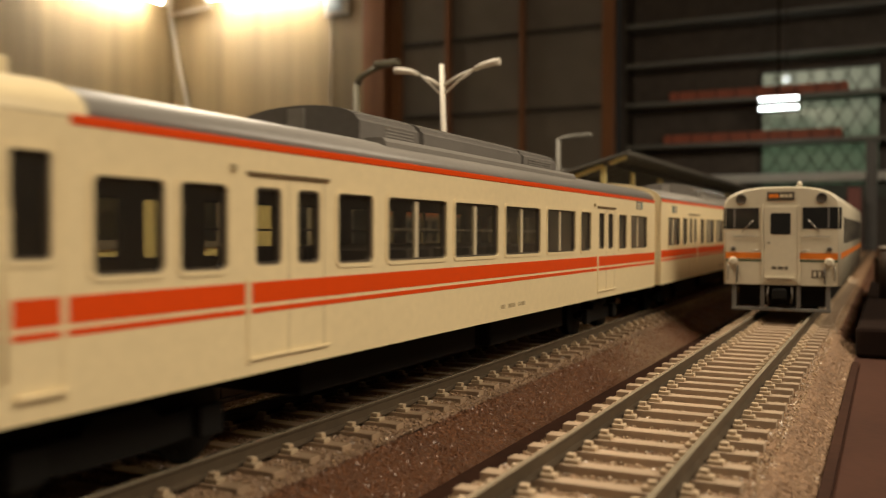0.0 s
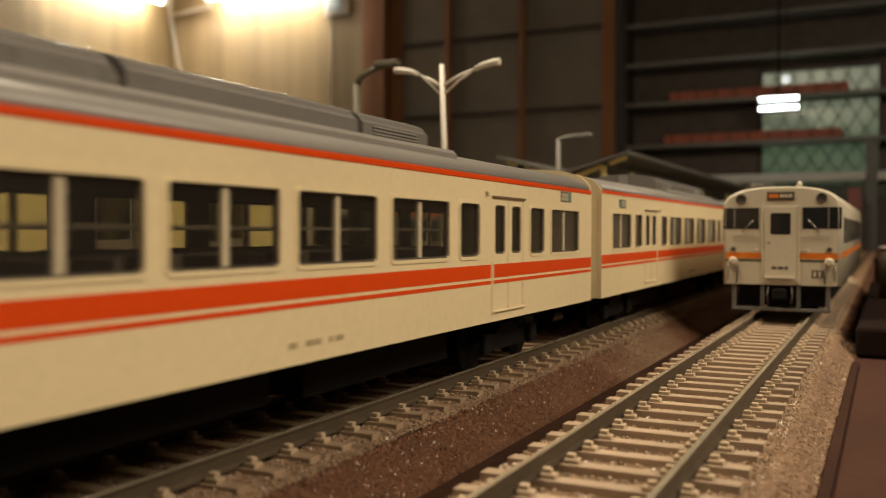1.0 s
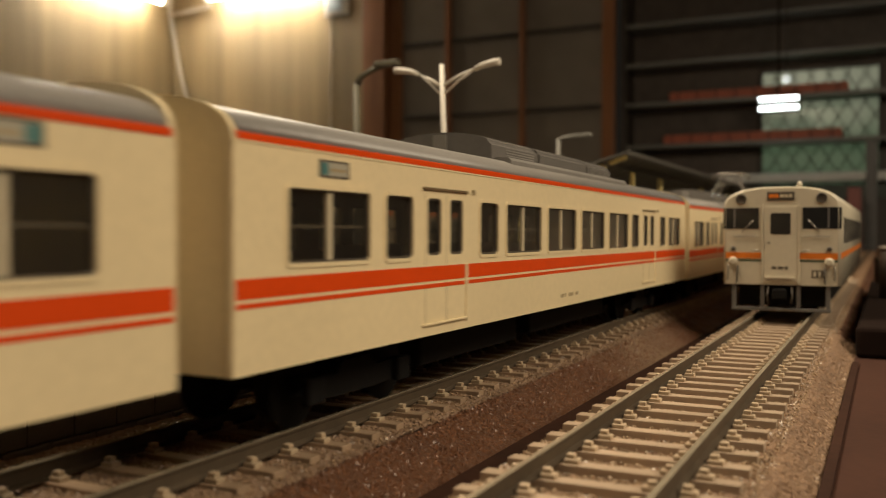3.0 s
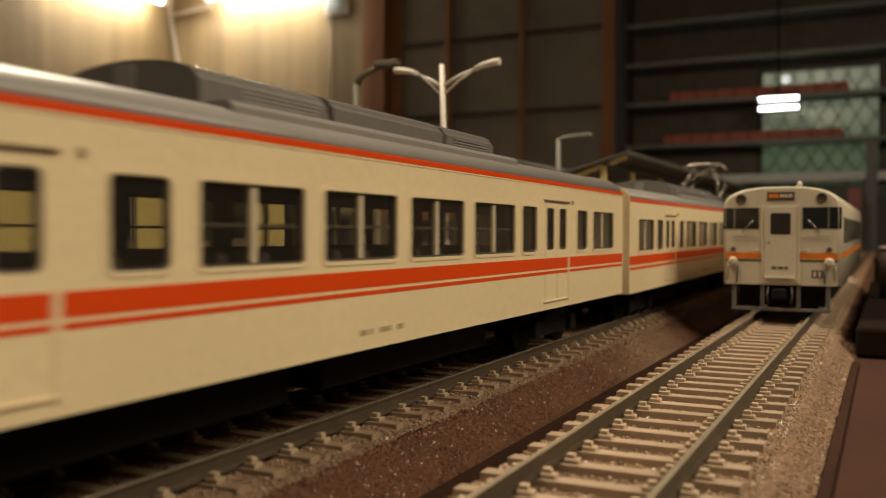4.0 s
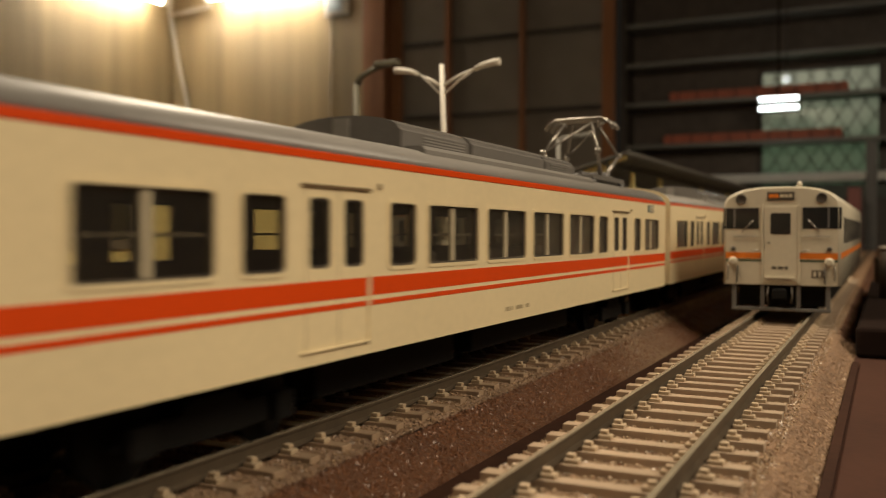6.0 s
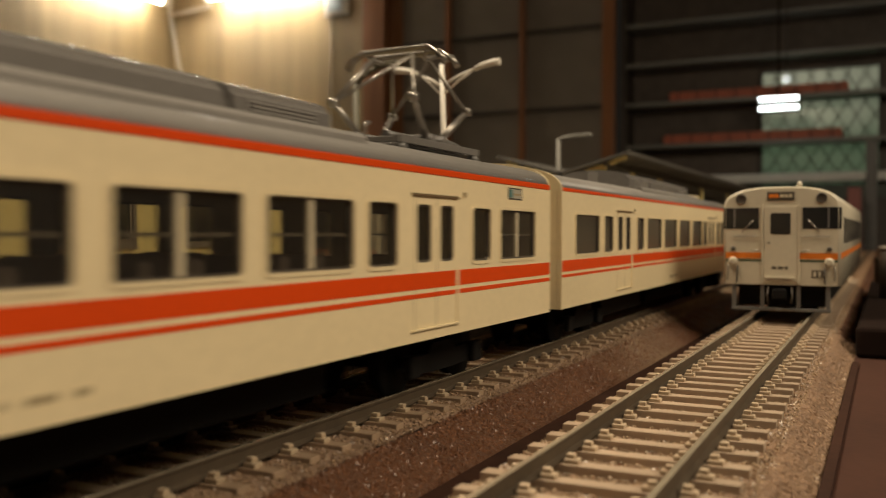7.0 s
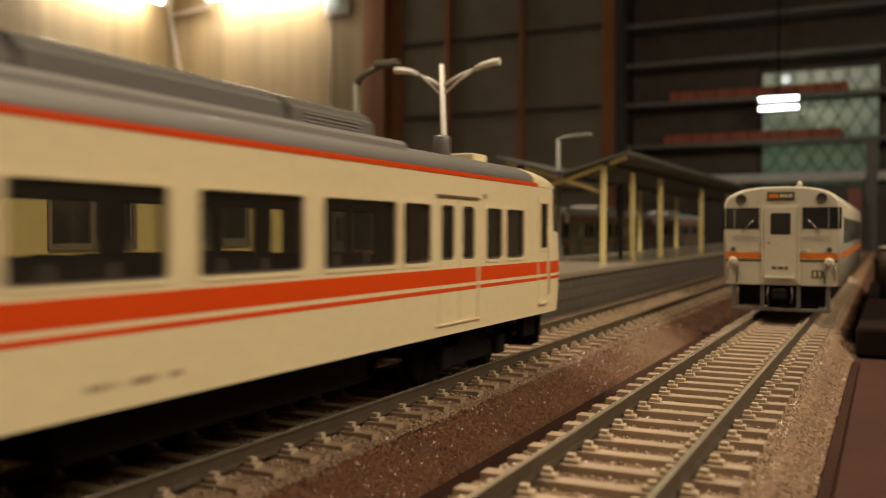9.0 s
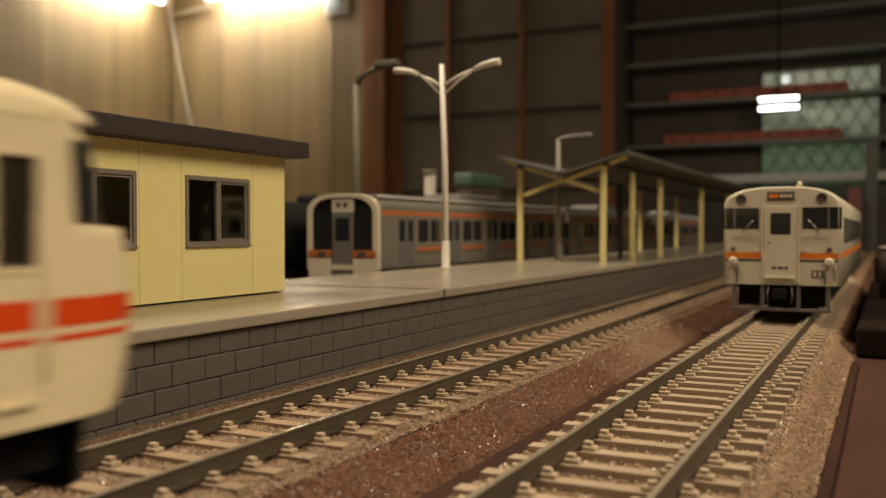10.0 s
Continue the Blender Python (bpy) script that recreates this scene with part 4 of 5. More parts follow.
# ---- on the platform ----
def station_hut():
    h = thing("station_hut", 0, 0, PZ, "yellow plastic station hut with dark flat roof on the platform", "building")
    fx = -144.0
    win = [(32.0, 54.0, 13.2, 28.9, 0.15), (77.0, 99.0, 13.2, 28.9, 0.15), (120.0, 142.0, 13.2, 28.9, 0.15), (157.6, 180.0, 13.2, 28.9, 0.15)]
    part("front_wall", pierced_wall(B(), 10, 195, 0.45, 36.5, win, fx, fx - 1.4, 1), YELLOW, h, "yellow panelled front wall")
    for a, b in ((10, 11.4), (193.6, 195)):
        part("end_wall", box(B(), fx - 29, fx - 1.4, a, b, 0, 36.5), YELLOW, h)
    part("back_wall", box(B(), fx - 30.4, fx - 29, 10, 195, 0, 36.5), YELLOW, h)
    part("inner_floor", box(B(), fx - 29, fx - 1.4, 11.4, 193.6, 0, 0.8), DARKROOF, h)
    part("counter", box(B(), fx - 26, fx - 18, 60, 185, 0.8, 12, 0.5), DARKWOOD, h)
    part("roof", box(B(), fx - 35, fx + 5.0, 4, 199.5, 35.7, 39.9, 0.35), DARKROOF, h, "rough dark brown roof slab")
    for yy in (21.5, 65.5, 109.5, 143.2, 156.2, 181.6):
        part("panel_joint", box(B(), fx - 0.05, fx + 0.04, yy - 0.1, yy + 0.1, 0.6, 36), GROOVE, h)
    for ya, yb, za, zb, r in win:
        w = part("window", ring_frame(B(), ya - 0.3, yb + 0.3, za - 0.3, zb + 0.3, 0.2, 1.0, fx + 0.3, fx - 1.2, 1), GREYFRAME, h, "grey sliding window frame")
        c = 0.5 * (ya + yb)
        part("meeting_stile", box(B(), fx - 0.75, fx + 0.1, c - 0.8, c + 0.8, za + 0.6, zb - 0.6, 0.1), GREYFRAME, w)
        part("pane", box(B(), fx - 0.35, fx - 0.25, c, yb - 0.6, za + 0.6, zb - 0.6), CLEAR, w)
        part("pane", box(B(), fx - 0.95, fx - 0.85, ya + 0.6, c, za + 0.6, zb - 0.6), CLEAR, w)
        part("sash", ring_frame(B(), c - 0.4, yb - 0.6, za + 0.6, zb - 0.6, 0.1, 0.7, fx - 0.05, fx - 0.6, 1), GREYFRAME, w)
        part("sill", box(B(), fx - 0.1, fx + 0.7, ya - 0.3, yb + 0.3, za - 0.7, za - 0.1, 0.1), GREYFRAME, w)
    return h


station_hut()


def platform_lamp(x, y, top, arms, material, label, thick=1.0):
    l = thing("platform_lamp", x, y, PZ, label, "lamp post", "lamp posts of the station")
    h = top - PZ
    part("pole", tube(B(), [(0, 0, 0), (-0.4, 0, h * 0.5), (-1.9, 0, h)], 1.35 * thick, 12, 1.05 * thick), material, l)
    part("foot", lathe(B(), [(2.0 * thick, 0), (2.0 * thick, 1.2), (1.7 * thick, 1.6), (1.6 * thick, 11), (1.2 * thick, 12)], None, 14), material, l)
    for s, reach, lift in arms:
        zc = h - 8.5
        a = part("arm", tube(B(), [(-1.8, 0, zc - lift * 0.1), (s * reach * 0.3 - 1, 0, zc + 3.2), (s * reach * 0.62, 0, zc + 6.0)], 0.75 * thick, 8, 0.6 * thick), material, l)
        part("brace", tube(B(), [(-1.8, 0, zc - 4.5), (s * reach * 0.28 - 1, 0, zc + 1.2), (s * reach * 0.45, 0, zc + 4.0)], 0.45 * thick), material, a)
        head = B()
        pts = [(s * reach * 0.55, 0, zc + 5.4), (s * reach * 0.68, 0, zc + 6.6), (s * reach * 0.88, 0, zc + 7.5), (s * reach, 0, zc + 7.6)]
        tube(head, pts, 1.0 * thick, 10, 1.5 * thick)
        part("lamp_head", head, material, a)
    return l


platform_lamp(-163, 331, 96.8, ((-1, 24, 6), (1, 24, 6)), WHITE, "white twin-armed platform lamp on a slim pole")


def hook_lamp(x, y, base, top, reach, rise, r, material, label):
    l = thing("platform_lamp", x, y, base, label, "lamp post", "lamp posts of the station")
    h = top - base
    part("pole", tube(B(), [(0, 0, 0), (0, 0, h * 0.5), (0, 0, h)], r, 10, r * 0.85), material, l)
    part("foot", lathe(B(), [(r * 1.6, 0), (r * 1.6, 1.5), (r * 1.2, 9), (r, 10)], None, 12), material, l)
    a = part("arm", tube(B(), [(0, 0, h - 1), (reach * 0.12, 0, h + rise * 0.35), (reach * 0.35, 0, h + rise * 0.7), (reach * 0.6, 0, h + rise * 0.9)], r * 0.85, 8, r * 0.6), material, l)
    part("lamp_head", box(B(), reach * 0.45, reach, -r * 1.1, r * 1.1, h + rise - r * 0.7, h + rise + r * 0.7, r * 0.3), material, a)
    return l


hook_lamp(-163, 472, PZ, 79, 19, 1.2, 1.5, LAMPGREY, "grey single-armed platform lamp beyond the canopy")
hook_lamp(-264, 424, -9, 110, 27, 9, 2.4, OLIVE, "olive-grey single-armed lamp behind the silver train")


def canopy():
    c = thing("platform_canopy", -149.0, 0, PZ, "yellow-framed butterfly canopy with dark grey roof on the platform", "canopy")
    y0, y1 = 433.0, 930.0
    hz, ez, half = 44.5, 54.0, 34.5
    for s in (-1, 1):
        t = math.hypot(half, ez - hz)
        part("roof_panel", prism(B(), [(0, hz), (s * half, ez), (s * half, ez + 1.3), (0, hz + 1.3)], "y", y0, y1), CANOPY, c, "dark grey roof sheet")
        part("fascia", box(B(), *sorted((s * (half - 0.2), s * (half + 0.6))), y0 - 0.5, y1, ez - 0.4, ez + 1.7), CANOPY, c)
        part("purlin", box(B(), *sorted((s * 22.0, s * 24.0)), y0 + 2, y1 - 2, hz + 4.0, hz + 5.9), CANOPY, c)
        for k in range(25):
            yy = y0 + 9 + k * 19.7
            part("batten", prism(B(), [(s * 2, hz - 0.3), (s * (half - 1), ez - 0.6), (s * (half - 1), ez + 0.1), (s * 2, hz + 0.4)], "y", yy, yy + 1.0), CANOPY, c)
    for s, rows in ((1, (440, 497, 566, 705, 830, 925)), (-1, (443, 504, 700, 836))):
        for yy in rows:
            px = 20.8 if s > 0 else -25.2
            p = part("post", box(B(), px - 1.35, px + 1.35, yy - 1.35, yy + 1.35, 0, hz + 4.6, 0.2), YELLOW, c, "yellow square post")
            if yy == rows[0]:
                part("rafter", prism(B(), [(s * -21.5, hz - 10.5), (s * (half - 2), ez - 2.3), (s * (half - 2), ez - 0.3), (s * -21.5, hz - 8.5)], "y", yy - 1.1 + s * 0.4, yy + 1.1 + s * 0.4), YELLOW, p)
    part("valley_gutter", box(B(), -1.6, 1.6, y0, y1, hz - 1.4, hz + 1.2), CANOPY, c)
    return c


canopy()
post = thing("sign_post", -137, 505, PZ, "dark thin signal post standing under the canopy", "post")
part("pole", tube(B(), [(0, 0, 0), (0, 0, 42)], 1.2, 8), DARKROOF, post)
part("plate", box(B(), -2, 2, -1.4, -0.8, 24, 38, 0.2), DARKROOF, post)


# ---- trains behind the platform ----
def silver_train():
    t = thing("silver_train", -216.5, 335, 0, "silver commuter train with orange stripes and a white-rimmed black front", "train car")
    hw = 18.4
    prof = [(-hw, 11.5), (hw, 11.5)] + roof_profile(hw, 37.5, 44.0)
    for i in range(3):
        y0 = 3 + i * 258
        part("body", prism(B(), prof, "y", y0, y0 + 250), SILVER, t, "dull silver ribbed body")
        part("roof", prism(B(), [(-15, 43.0), (15, 43.0), (13, 44.6), (-13, 44.6)], "y", y0 + 4, y0 + 246), ROOFGREY, t)
        part("roof_unit", box(B(), -11, 11, y0 + 95, y0 + 150, 44, 48.0, 1.0), ROOFGREY, t)
        part("stripe", box(B(), hw - 0.1, hw + 0.1, y0, y0 + 250, 35.2, 37.2), RUST, t, "dull orange stripe")
        for d in range(5):
            yd = y0 + 14 + d * 50
            part("stripe", box(B(), hw - 0.1, hw + 0.1, yd + 19.5, yd + 46.5, 18.6, 20.6), RUST, t, "dull orange stripe")
            part("stripe", box(B(), hw - 0.1, hw + 0.08, yd + 19.5, yd + 46.5, 17.4, 18.2), GREEN, t)
            dr = part("door", box(B(), hw - 0.1, hw + 0.14, yd + 1, yd + 17, 12.5, 34.5, 0.1), DOORGREY, t, "grey sliding doors")
            for k in (2.5, 10.5):
                part("pane", box(B(), hw, hw + 0.22, yd + k, yd + k + 5, 23.5, 33), NOSEGLASS, dr)
            for k in (21, 34):
                part("window", box(B(), hw - 0.1, hw + 0.2, yd + k, yd + k + 10, 23, 33.4, 0.1), NOSEGLASS, t)
    outer = [(-hw, 11.0), (hw, 11.0)] + roof_profile(hw, 36.5, 45.0)
    inner = [(x * 0.87, 13.2 + (z - 11) * 0.88) for x, z in outer]
    bm = B()
    V = [[bm.verts.new((x, y, z)) for x, z in lp] for y in (0.0, 3.2) for lp in (outer, inner)]
    n = len(outer)
    for i in range(n):
        j = (i + 1) % n
        bm.faces.new((V[0][i], V[0][j], V[1][j], V[1][i]))
        bm.faces.new((V[0][i], V[0][j], V[2][j], V[2][i]))
        bm.faces.new((V[1][i], V[1][j], V[3][j], V[3][i]))
    rim = part("front_rim", bm, WHITECAR, t, "white moulded front rim")
    part("front_glass", prism(B(), inner, "y", 1.2, 3.0), NOSEGLASS, rim, "black glazed front")
    part("front_door", box(B(), -5.2, 5.6, 0.3, 1.6, 8, 36.5, 0.3), DOORGREY, t, "grey end door")
    part("door_pane", box(B(), -3.4, 3.8, 0.15, 0.8, 24, 34), NOSEGLASS, t)
    part("sign", box(B(), -5.4, 5.8, 0.4, 1.6, 36.4, 42.6, 0.2), WHITECAR, t, "white sign panel")
    for a in (-2.9, 0.6):
        part("sign_bar", box(B(), a, a + 2.2, 0.3, 0.9, 38.6, 40.8), RUBBER, t)
    for s in (-1, 1):
        part("apron", box(B(), *sorted((s * 5.8, s * 17.6)), -0.2, 1.6, 7.5, 16.0, 0.3), WHITECAR, t, "white lower front panel")
        part("front_stripe", box(B(), *sorted((s * 5.8, s * 17.6)), -0.3, 1.2, 16.4, 19.6), RUST, t)
        part("headlight", box(B(), *sorted((s * 8.5, s * 12.5)), -0.5, 0.2, 16.9, 19.1, 0.2), RUBBER, t)
    part("underframe", box(B(), -14, 14, 3, 760, 2, 11.3), BLACK, t)
    return t


silver_train()


def tank_wagon():
    t = thing("tank_wagon", -264, 318, 0, "black round-topped tank wagon on a rear siding", "wagon")
    part("tank", lathe(B(), [(4, -2.5), (12, -1.5), (16.5, 0), (17, 2), (17, 118), (16.5, 120), (12, 121.5)], Matrix.Translation((0, 0, 25.5)) @ Matrix.Rotation(radians(-90), 4, "X"), 28), BLACK, t, "black cylindrical tank")
    part("chassis", box(B(), -13, 13, -4, 124, 5.5, 9.5, 0.4), BLACK, t)
    part("dome", lathe(B(), [(6, 40), (6, 45), (4, 46.5)], Matrix.Translation((0, 60, 0)), 16), BLACK, t)
    for y in (18, 102):
        for s in (-1, 1):
            part("wheel", lathe(B(), [(5.4, -0.8), (5.4, 0.8), (2, 1.0)], Matrix.Translation((s * 8, y, 5.3)) @ Matrix.Rotation(radians(90), 4, "Y"), 16), BLACK, t)
    return t


tank_wagon()


def rear_coach(x, y, length, material, label):
    t = thing("rear_coach", x, y, 0, label, "train car", "coaches on the rear sidings")
    part("body", prism(B(), [(-17.5, 10), (17.5, 10)] + roof_profile(17.5, 36, 41), "y", 0, length), material, t)
    part("roof", prism(B(), [(-16, 39), (16, 39), (12, 43.5), (-12, 43.5)], "y", 2, length - 2), WHITE, t, "pale roof")
    for k in range(int(length / 18)):
        part("window", box(B(), 17.4, 17.7, 6 + k * 18, 18 + k * 18, 23, 32, 0.1), NOSEGLASS, t)
    part("underframe", box(B(), -13, 13, 4, length - 4, -8.5, 10), BLACK, t)


rear_coach(-310, 560, 250, DARKRED, "dark red coach with a pale roof on a rear siding")
rear_coach(-310, 830, 250, DARKRED, "dark red coach with a pale roof further along the siding")

shed = thing("model_shed", -300, 640, -9, "dark model shed with a pale green roof behind the trains", "building")
part("wall", box(B(), -6.5, 7, 0, 60, 0, 72, 0.5), DARKWOOD, shed)
part("roof", box(B(), -8, 8.5, -3, 63, 72, 83, 3), PALEGREEN, shed, "pale green roof")
cabin = thing("relay_cabin", -282, 548, -9, "slim white model relay cabin behind the silver train", "building")
part("wall", box(B(), -3, 3, -3, 3, 0, 76, 0.4), WHITE, cabin)
part("roof", box(B(), -4, 4, -4, 4, 76, 79, 0.4), GREYFRAME, cabin)

# ---- dark shadow slab and clutter beside the track ----
# near-black slab put where the baseboard lies in the railcar's shadow
tagged(part("wooden_block", box(B(), -8.0, 60, 290, 560, -9.1, 0.0, 1.2), SHADEWOOD), "dark slab standing in for the railcar's shadow on the baseboard", "block")
tagged(part("wooden_strip", box(B(), -8.4, -6.7, 30, 276, -9.1, -8.3, 0.2), CHANNEL), "thin dark strip along the ballast edge", "trim")
for i, (x, y, z, w, h) in enumerate(((2, 420, 0, 10, 20), (14, 470, 0, 9, 20), (-2, 540, 0, 8, 12))):
    c = thing("storage_tin", x, y, z, "dark small tin standing on the shadow slab", "tin", "tins on the block")
    part("can", lathe(B(), [(w * 0.5, 0), (w * 0.5, h), (w * 0.45, h + 0.5)], None, 16), DARKWOOD if i != 1 else GREYFRAME, c)
    part("lid", lathe(B(), [(w * 0.53, h), (w * 0.53, h + 1.5), (w * 0.4, h + 2)], None, 16), GREYFRAME, c)

for nm, xa, xb, yy, zt, ma, lb in (("wooden_upright", -54, -35, 1480, 92, DARKRED, "red-brown wooden upright standing on the baseboard"), ("grey_upright", -30, -14, 1520, 165, NIGHTGREY, "dark grey upright board standing on the baseboard")):
    up = thing(nm, 0.5 * (xa + xb), yy, -9.2, lb, "board")
    w = 0.5 * (xb - xa)
    part("board", box(B(), -w, w, -4, 4, 0, zt + 9, 0.8), ma, up)
    part("foot", box(B(), -w - 4, w + 4, -14, 14, 0, 6, 0.8), SHADEWOOD, up)

# ---- end wall: sliding doors, cabinet and window ----
D = WALL_Y


def wx(px_u, d=D):
    return u_to_x(px_u, d)


DOOR_TOP, DOOR_BOT = 1420.0, -1000.0
struct("trim_1", box(B(), wx(918), wx(880), D - 40, D + 80, DOOR_BOT, DOOR_TOP, 4), REDWOOD, "reddish brown wooden corner post", "post")
struct("trim_2", box(B(), wx(505), wx(482), D - 10, D + 14, DOOR_BOT, DOOR_TOP, 4), POSTWOOD, "orange-brown wooden post between doors and cabinet", "post")
for k, (a, b) in enumerate(((880, 505),)):
    g = thing("door_1", 0, 0, 0, "dark glazed sliding partition with thin wooden bars", "door", kind="structure")
    part("backing", box(B(), wx(a), wx(b), D + 10, D + 40, DOOR_BOT, DOOR_TOP), GREYPANEL, g, "dim grey panel")
    part("jamb", box(B(), wx(879), wx(857), D - 6, D + 9, DOOR_BOT, DOOR_TOP, 2), REDWOOD, g, "reddish brown door jamb")
    for u in (775, 645):
        part("upright", box(B(), wx(u + 5), wx(u - 5), D - 15, D + 9, DOOR_BOT, DOOR_TOP, 2), REDWOOD, g, "brown wooden upright")
    for z in (171, 454, 729, 1005):
        us = (856, 780, 770, 650, 640, 505)
        for p, q in zip(us[::2], us[1::2]):
            part("cross_bar", box(B(), wx(p), wx(q), D - 10, D + 9, z - 6, z + 6, 2), DARKWOOD, g)

cab_x0, cab_x1 = wx(478), 900.0
shelfcase = thing("display_cabinet", 0, 0, 0, "dark glass-fronted cabinet with shelves against the end wall", "cabinet")
part("back_panel", box(B(), cab_x0, wx(231, 3150), D + 150, D + 180, -1000, 1420), CABBACK, shelfcase)
part("back_panel", box(B(), wx(231, 3150), wx(8, 3150), D + 150, D + 180, -1000, 165), DARKWOOD, shelfcase)
part("back_panel", box(B(), wx(231, 3150), wx(8, 3150), D + 150, D + 180, 552, 1420), CABBACK, shelfcase)
part("back_panel", box(B(), wx(8, 3150), cab_x1, D + 150, D + 180, -1000, 1420), CABBACK, shelfcase)
part("side_panel", box(B(), cab_x0, cab_x0 + 20, D + 40, D + 150, -1000, 1420), DARKWOOD, shelfcase)
part("side_panel", box(B(), cab_x1 - 20, cab_x1, D + 40, D + 150, -1000, 1420), DARKWOOD, shelfcase)
for z in (309, 451, 585, 718, 856):
    part("shelf", box(B(), cab_x0 + 22, cab_x1 - 22, D + 20, D + 140, z - 7, z + 7, 2), SHELF, shelfcase, "dark grey shelf")
part("white_ledge", box(B(), wx(318), cab_x1 - 22, D - 60, D + 60, 176, 203, 2), BRIGHTWHITE, shelfcase, "white ledge")
part("lower_front", box(B(), cab_x0 + 2, cab_x1, D - 20, D + 15, -1000, 120), DARKWOOD, shelfcase)
part("green_board", box(B(), wx(330), cab_x1 - 25, D - 5, D + 15, 125, 168), GREENBOARD, shelfcase)


def long_box(x0, x1, z, label):
    b = thing("model_case", 0.5 * (x0 + x1), D + 76, z, label, "box", "red cases on the shelves")
    l = 0.5 * (x1 - x0)
    part("case", box(B(), -l, l, -30, 30, 0, 32, 3), REDPAINT, b, "red-brown long case")
    for k in range(9):
        xx = -l + (k + 0.5) * 2 * l / 9
        part("band", box(B(), xx - 2, xx + 2, -31, -29.5, 2, 30), DARKRED, b)


long_box(wx(392), wx(72), 458, "long red-brown case on the upper shelf")
long_box(wx(402), wx(82), 316, "long red-brown case on the lower shelf")

win = thing("window_1", 0, 0, 0, "leaded diamond-lattice window with dim green glass", "window", kind="structure")
wa, wb, wz0, wz1 = wx(231, 3150), wx(8, 3150), 165.0, 552.0
part("window_frame", box(B(), wa, wa + 14, D + 150, D + 180, wz0, wz1), DARKWOOD, win)
part("window_frame", box(B(), wb - 14, wb, D + 150, D + 180, wz0, wz1), DARKWOOD, win)
part("pane", box(B(), wa + 14, wb - 14, D + 162, D + 166, wz0, wz1), GREENPANE, win, "dim green figured glass")
bm = B()
for k in range(-9, 12):
    for sg in (-1, 1):
        x0 = wa + k * 54
        pts = []
        for z in (wz0, wz1):
            pts.append((x0 + sg * (z - wz0) * 0.6 + (0 if sg > 0 else 330), z))
        (xa, za), (xb, zb) = pts
        lo, hi = wa + 14, wb - 14
        ts = [0.0, 1.0]
        if xb != xa:
            t0, t1 = sorted(((lo - xa) / (xb - xa), (hi - xa) / (xb - xa)))
            t0, t1 = max(0, t0), min(1, t1)
            if t1 - t0 < 0.02:
                continue
            ts = [t0, t1]
        tube(bm, [(xa + (xb - xa) * t, D + 156, za + (zb - za) * t) for t in ts], 2.0, 4)
part("lead_lattice", bm, LEAD, win, "dark lead lattice")
back = part("backdrop", box(B(), wa - 300, wb + 300, D + 700, D + 705, -100, 1100), OUTSIDE)
tagged(back, "dim evening garden outside the window", "backdrop", kind="structure")

# reflection of a ceiling lamp in the cabinet glass, added as glowing tubes
lamp = thing("mirrored_lamp", wx(194, 2900), 2900, 0, "twin-tube stand-in for a ceiling lamp reflected in the cabinet glass", "lamp")
for z in (428, 400):
    part("tube", tube(B(), [(-56, 0, z), (56, 0, z)], 5.5, 12), COLDTUBE, lamp, "white glow of a reflected tube")
part("hanger", box(B(), -3, 3, -3, 3, 440, 1420), SHADEWOOD, lamp)
part("holder", box(B(), -62, 62, 12, 20, 388, 442, 2), SHADEWOOD, lamp)
bulb = thing("pilot_bulb", wx(180, 2900), 2890, 0, "tiny round pilot bulb above the lamp", "lamp")
part("globe", lathe(B(), [(2, -13), (10, -8), (13, 0), (10, 8), (3, 13)], Matrix.Translation((0, 0, 484)), 14), COLDBULB, bulb)
part("stem", tube(B(), [(0, 0, 497), (0, 0, 1420)], 2), DARKWOOD, bulb)


# ---- tube lamps, box and cables in the corner ----
def tube_lamp(name, a, b, label):
    a, b = Vector(a), Vector(b)
    t = thing(name, 0, 0, 0, label, "lamp", "tube lamps in the corner")
    d = (b - a).normalized()
    part("tube", tube(B(), [tuple(a), tuple(b)], 15, 14), TUBE, t, "glowing fluorescent tube")
    for p, q in ((a, -d), (b, d)):
        part("socket", tube(B(), [tuple(p + q * 1), tuple(p + q * 26)], 18, 12), WHITE, t, "white end socket")
    out = Vector((0, 0, 45))
    part("housing", tube(B(), [tuple(a + out), tuple(b + out)], 26, 8), WHITE, t, "white lamp housing")


tube_lamp("tube_lamp", (wx(1195, 2930), 2930, 1000), (wx(1008, 2930), 2930, 1000), "glowing fluorescent tube lamp on the end wall")
tube_lamp("tube_lamp", (WALL_X + 70, 2260, 990), (WALL_X + 70, 2850, 990), "glowing fluorescent tube lamp on the side wall")
jb = thing("junction_box", wx(975, 2980), 2980, 900, "white plastic switch box high on the wall", "switch box")
part("case", box(B(), -55, 55, 2, 18, -28, 60, 6), WHITE, jb)
part("front_plate", box(B(), -38, 30, -4, 4, -12, 45, 3), SWITCHGREY, jb, "pale blue-grey cover plate")
tagged(part("power_cable", tube(B(), [(wx(u, 2972), 2972, z) for u, z in ((1268, 1420), (1267, 988), (1260, 870), (1252, 752), (1242, 634), (1232, 517), (1227, 440), (1222, 120))], 7.5, 8), CABLE), "thick pale cable hanging in the corner", "cable")
tagged(part("power_cable", tube(B(), [(wx(985, 2985), 2993, 960), (wx(984, 2985), 2993, 700), (wx(988, 2985), 2993, 300), (wx(986, 2985), 2995, -200)], 3.5, 8), CABLE), "pale cable running down the wall below the box", "cable")
arm = thing("lamp_bracket", 0, 0, 0, "pale bracket between cable and tube lamp", "bracket")
part("rod", tube(B(), [(wx(1262, 2965), 2965, 958), (wx(1200, 2900), 2915, 958)], 9, 8), CABLE, arm)

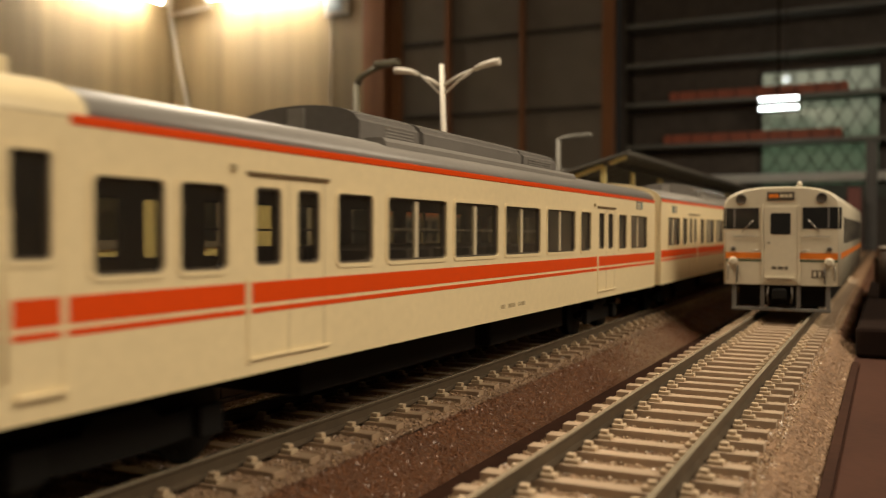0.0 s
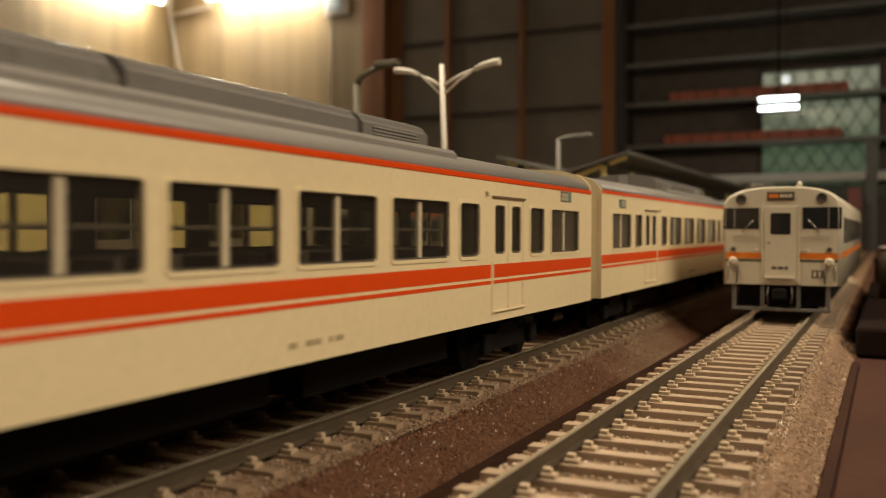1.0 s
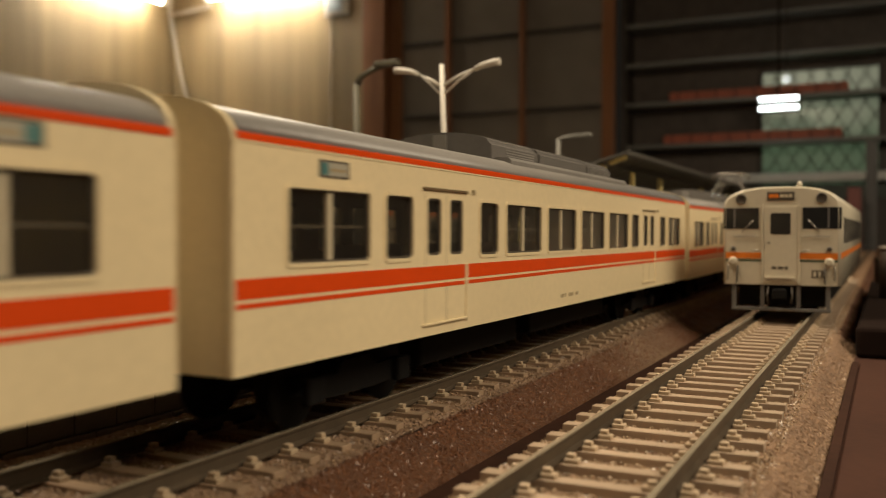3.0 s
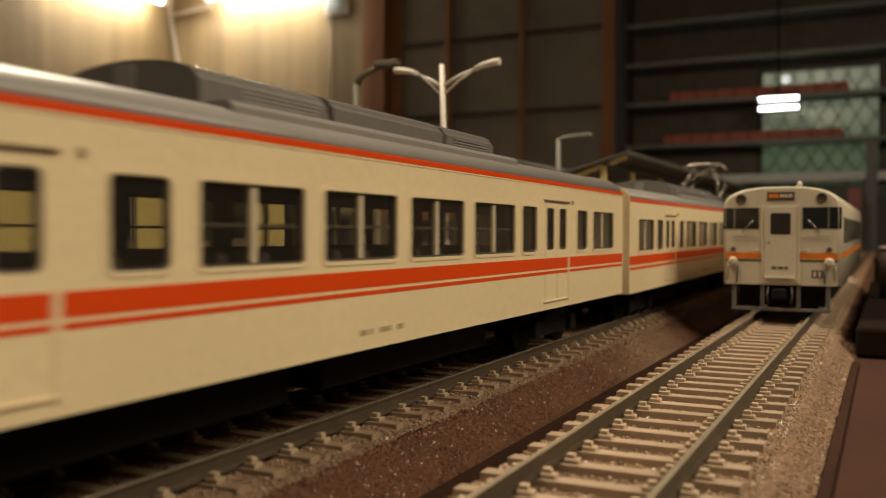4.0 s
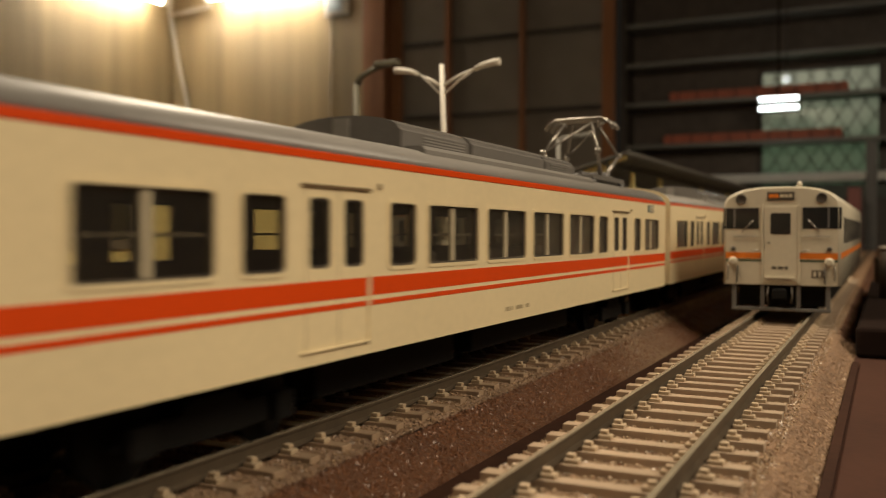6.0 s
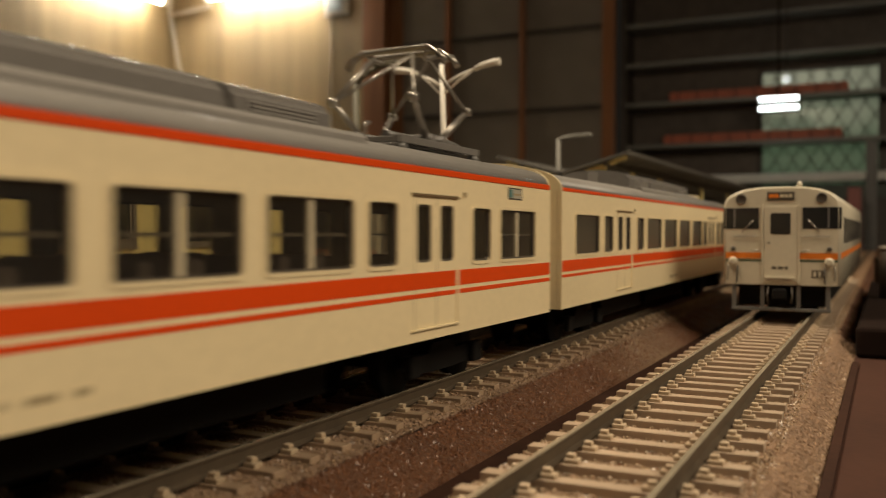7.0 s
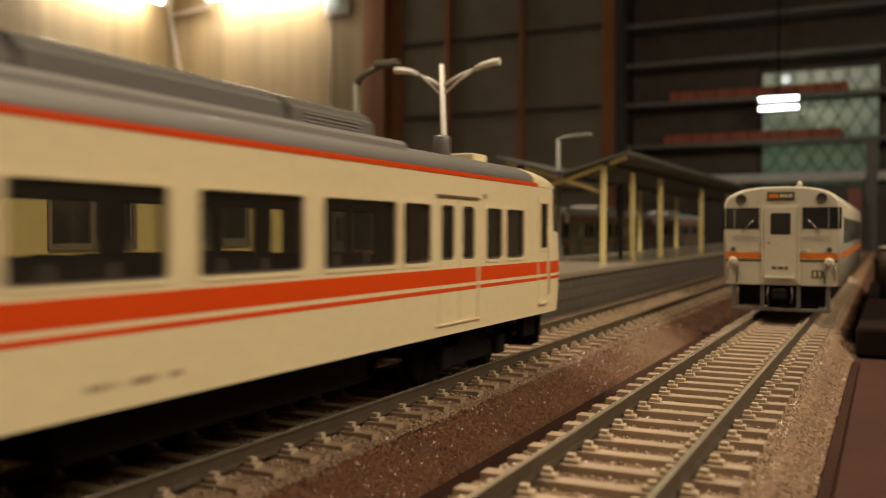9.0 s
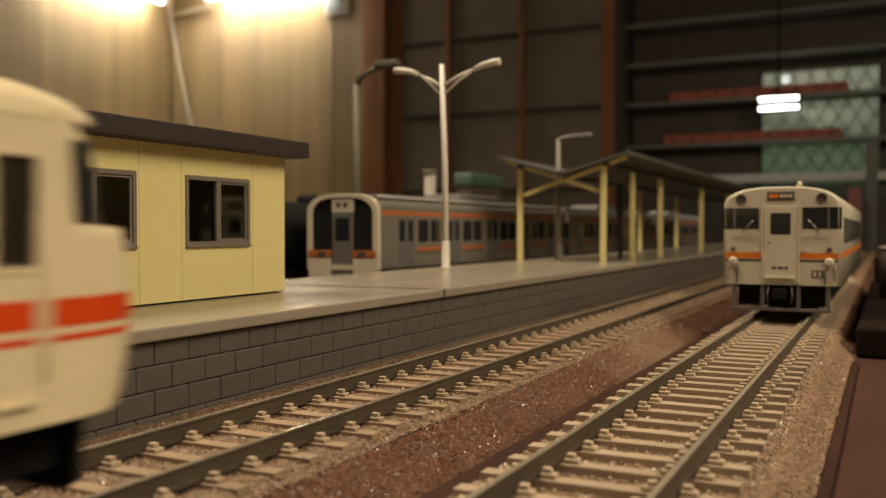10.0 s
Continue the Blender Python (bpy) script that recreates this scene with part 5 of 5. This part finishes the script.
# unseen lamp bodies added above the two layout lights, out of view
for lx, ly, lz, lw, ld in ((640, 200, 720, 480, 220), (-480, 200, 830, 290, 110)):
    cl = thing("added_lamp", lx, ly, lz, "unseen white lamp body added above a layout light", "lamp", "ceiling lamps")
    part("shade", box(B(), -lw, lw, -ld, ld, 80, 130, 6), WHITE, cl)
    part("cord", tube(B(), [(0, 0, 130), (0, 0, 1418 - lz)], 4), WHITE, cl)


# ---- movement of the train: near end of the second car ahead of the camera, in millimetres ----
RUN = [(0.0, 299.6), (0.5, 264.7), (1.0, 230.5), (1.5, 196.1), (2.0, 160.8), (2.5, 124.9), (4.0, -5.3), (4.5, -53.4), (5.0, -105.7), (5.5, -158.2), (6.8, -307.8), (7.0, -330.5), (7.5, -392.6), (8.0, -454.9), (8.5, -517.0), (9.0, -582.7), (9.5, -648.9), (10.0, -715.1)]
PITCH = 264.4


def run_at(t):
    """A smooth curve through the rows, its speed at each row taken from the two beside it."""
    n = len(RUN)
    sp = []
    for k in range(n):
        (a, p), (b, q) = RUN[max(k - 1, 0)], RUN[min(k + 1, n - 1)]
        sp.append((q - p) / (b - a))
    for k in range(n - 1):
        (a, p), (b, q) = RUN[k], RUN[k + 1]
        if t <= b or k == n - 2:
            h = b - a
            u = (t - a) / h
            return (p * (1 + 2 * u) * (1 - u) ** 2 + q * u * u * (3 - 2 * u) + h * sp[k] * u * (1 - u) ** 2 - h * sp[k + 1] * u * u * (1 - u))


def fall(y):
    """The running line dips gently away from the camera."""
    return max(-0.8, min(1.0, 0.5 - 0.0051 * (y - 50.0)))


def motions():
    for i, c in enumerate(CARS):
        rows = []
        for k in range(51):
            t = k / 5
            s = run_at(t)
            low = s - 12.2 if i == 0 else s + (i - 1) * PITCH
            way = -1 if i == 0 else 1
            a, b = fall(low + way * 37.0), fall(low + way * 216.0)
            tilt = math.degrees(math.atan2(b - a, 179.0))
            z0 = a - 37.0 * (b - a) / 179.0 + LIFT[i]
            rows.append((t, pose(TL * MM, low * MM, z0 * MM, tilt, 0, 180 if i == 0 else 0)))
        walk(c, rows)
    for w in WHEELS:
        base = w.location.copy()
        sense = -1 if w.parent is CARS[0] else 1
        rows = []
        for k in range(151):
            t = k / 15
            turn = sense * math.degrees((run_at(t) - RUN[0][1]) / 5.37)
            rows.append((t, Matrix.Translation(base) @ Matrix.Rotation(radians(-turn), 4, "X")))
        walk(w, rows)


motions()
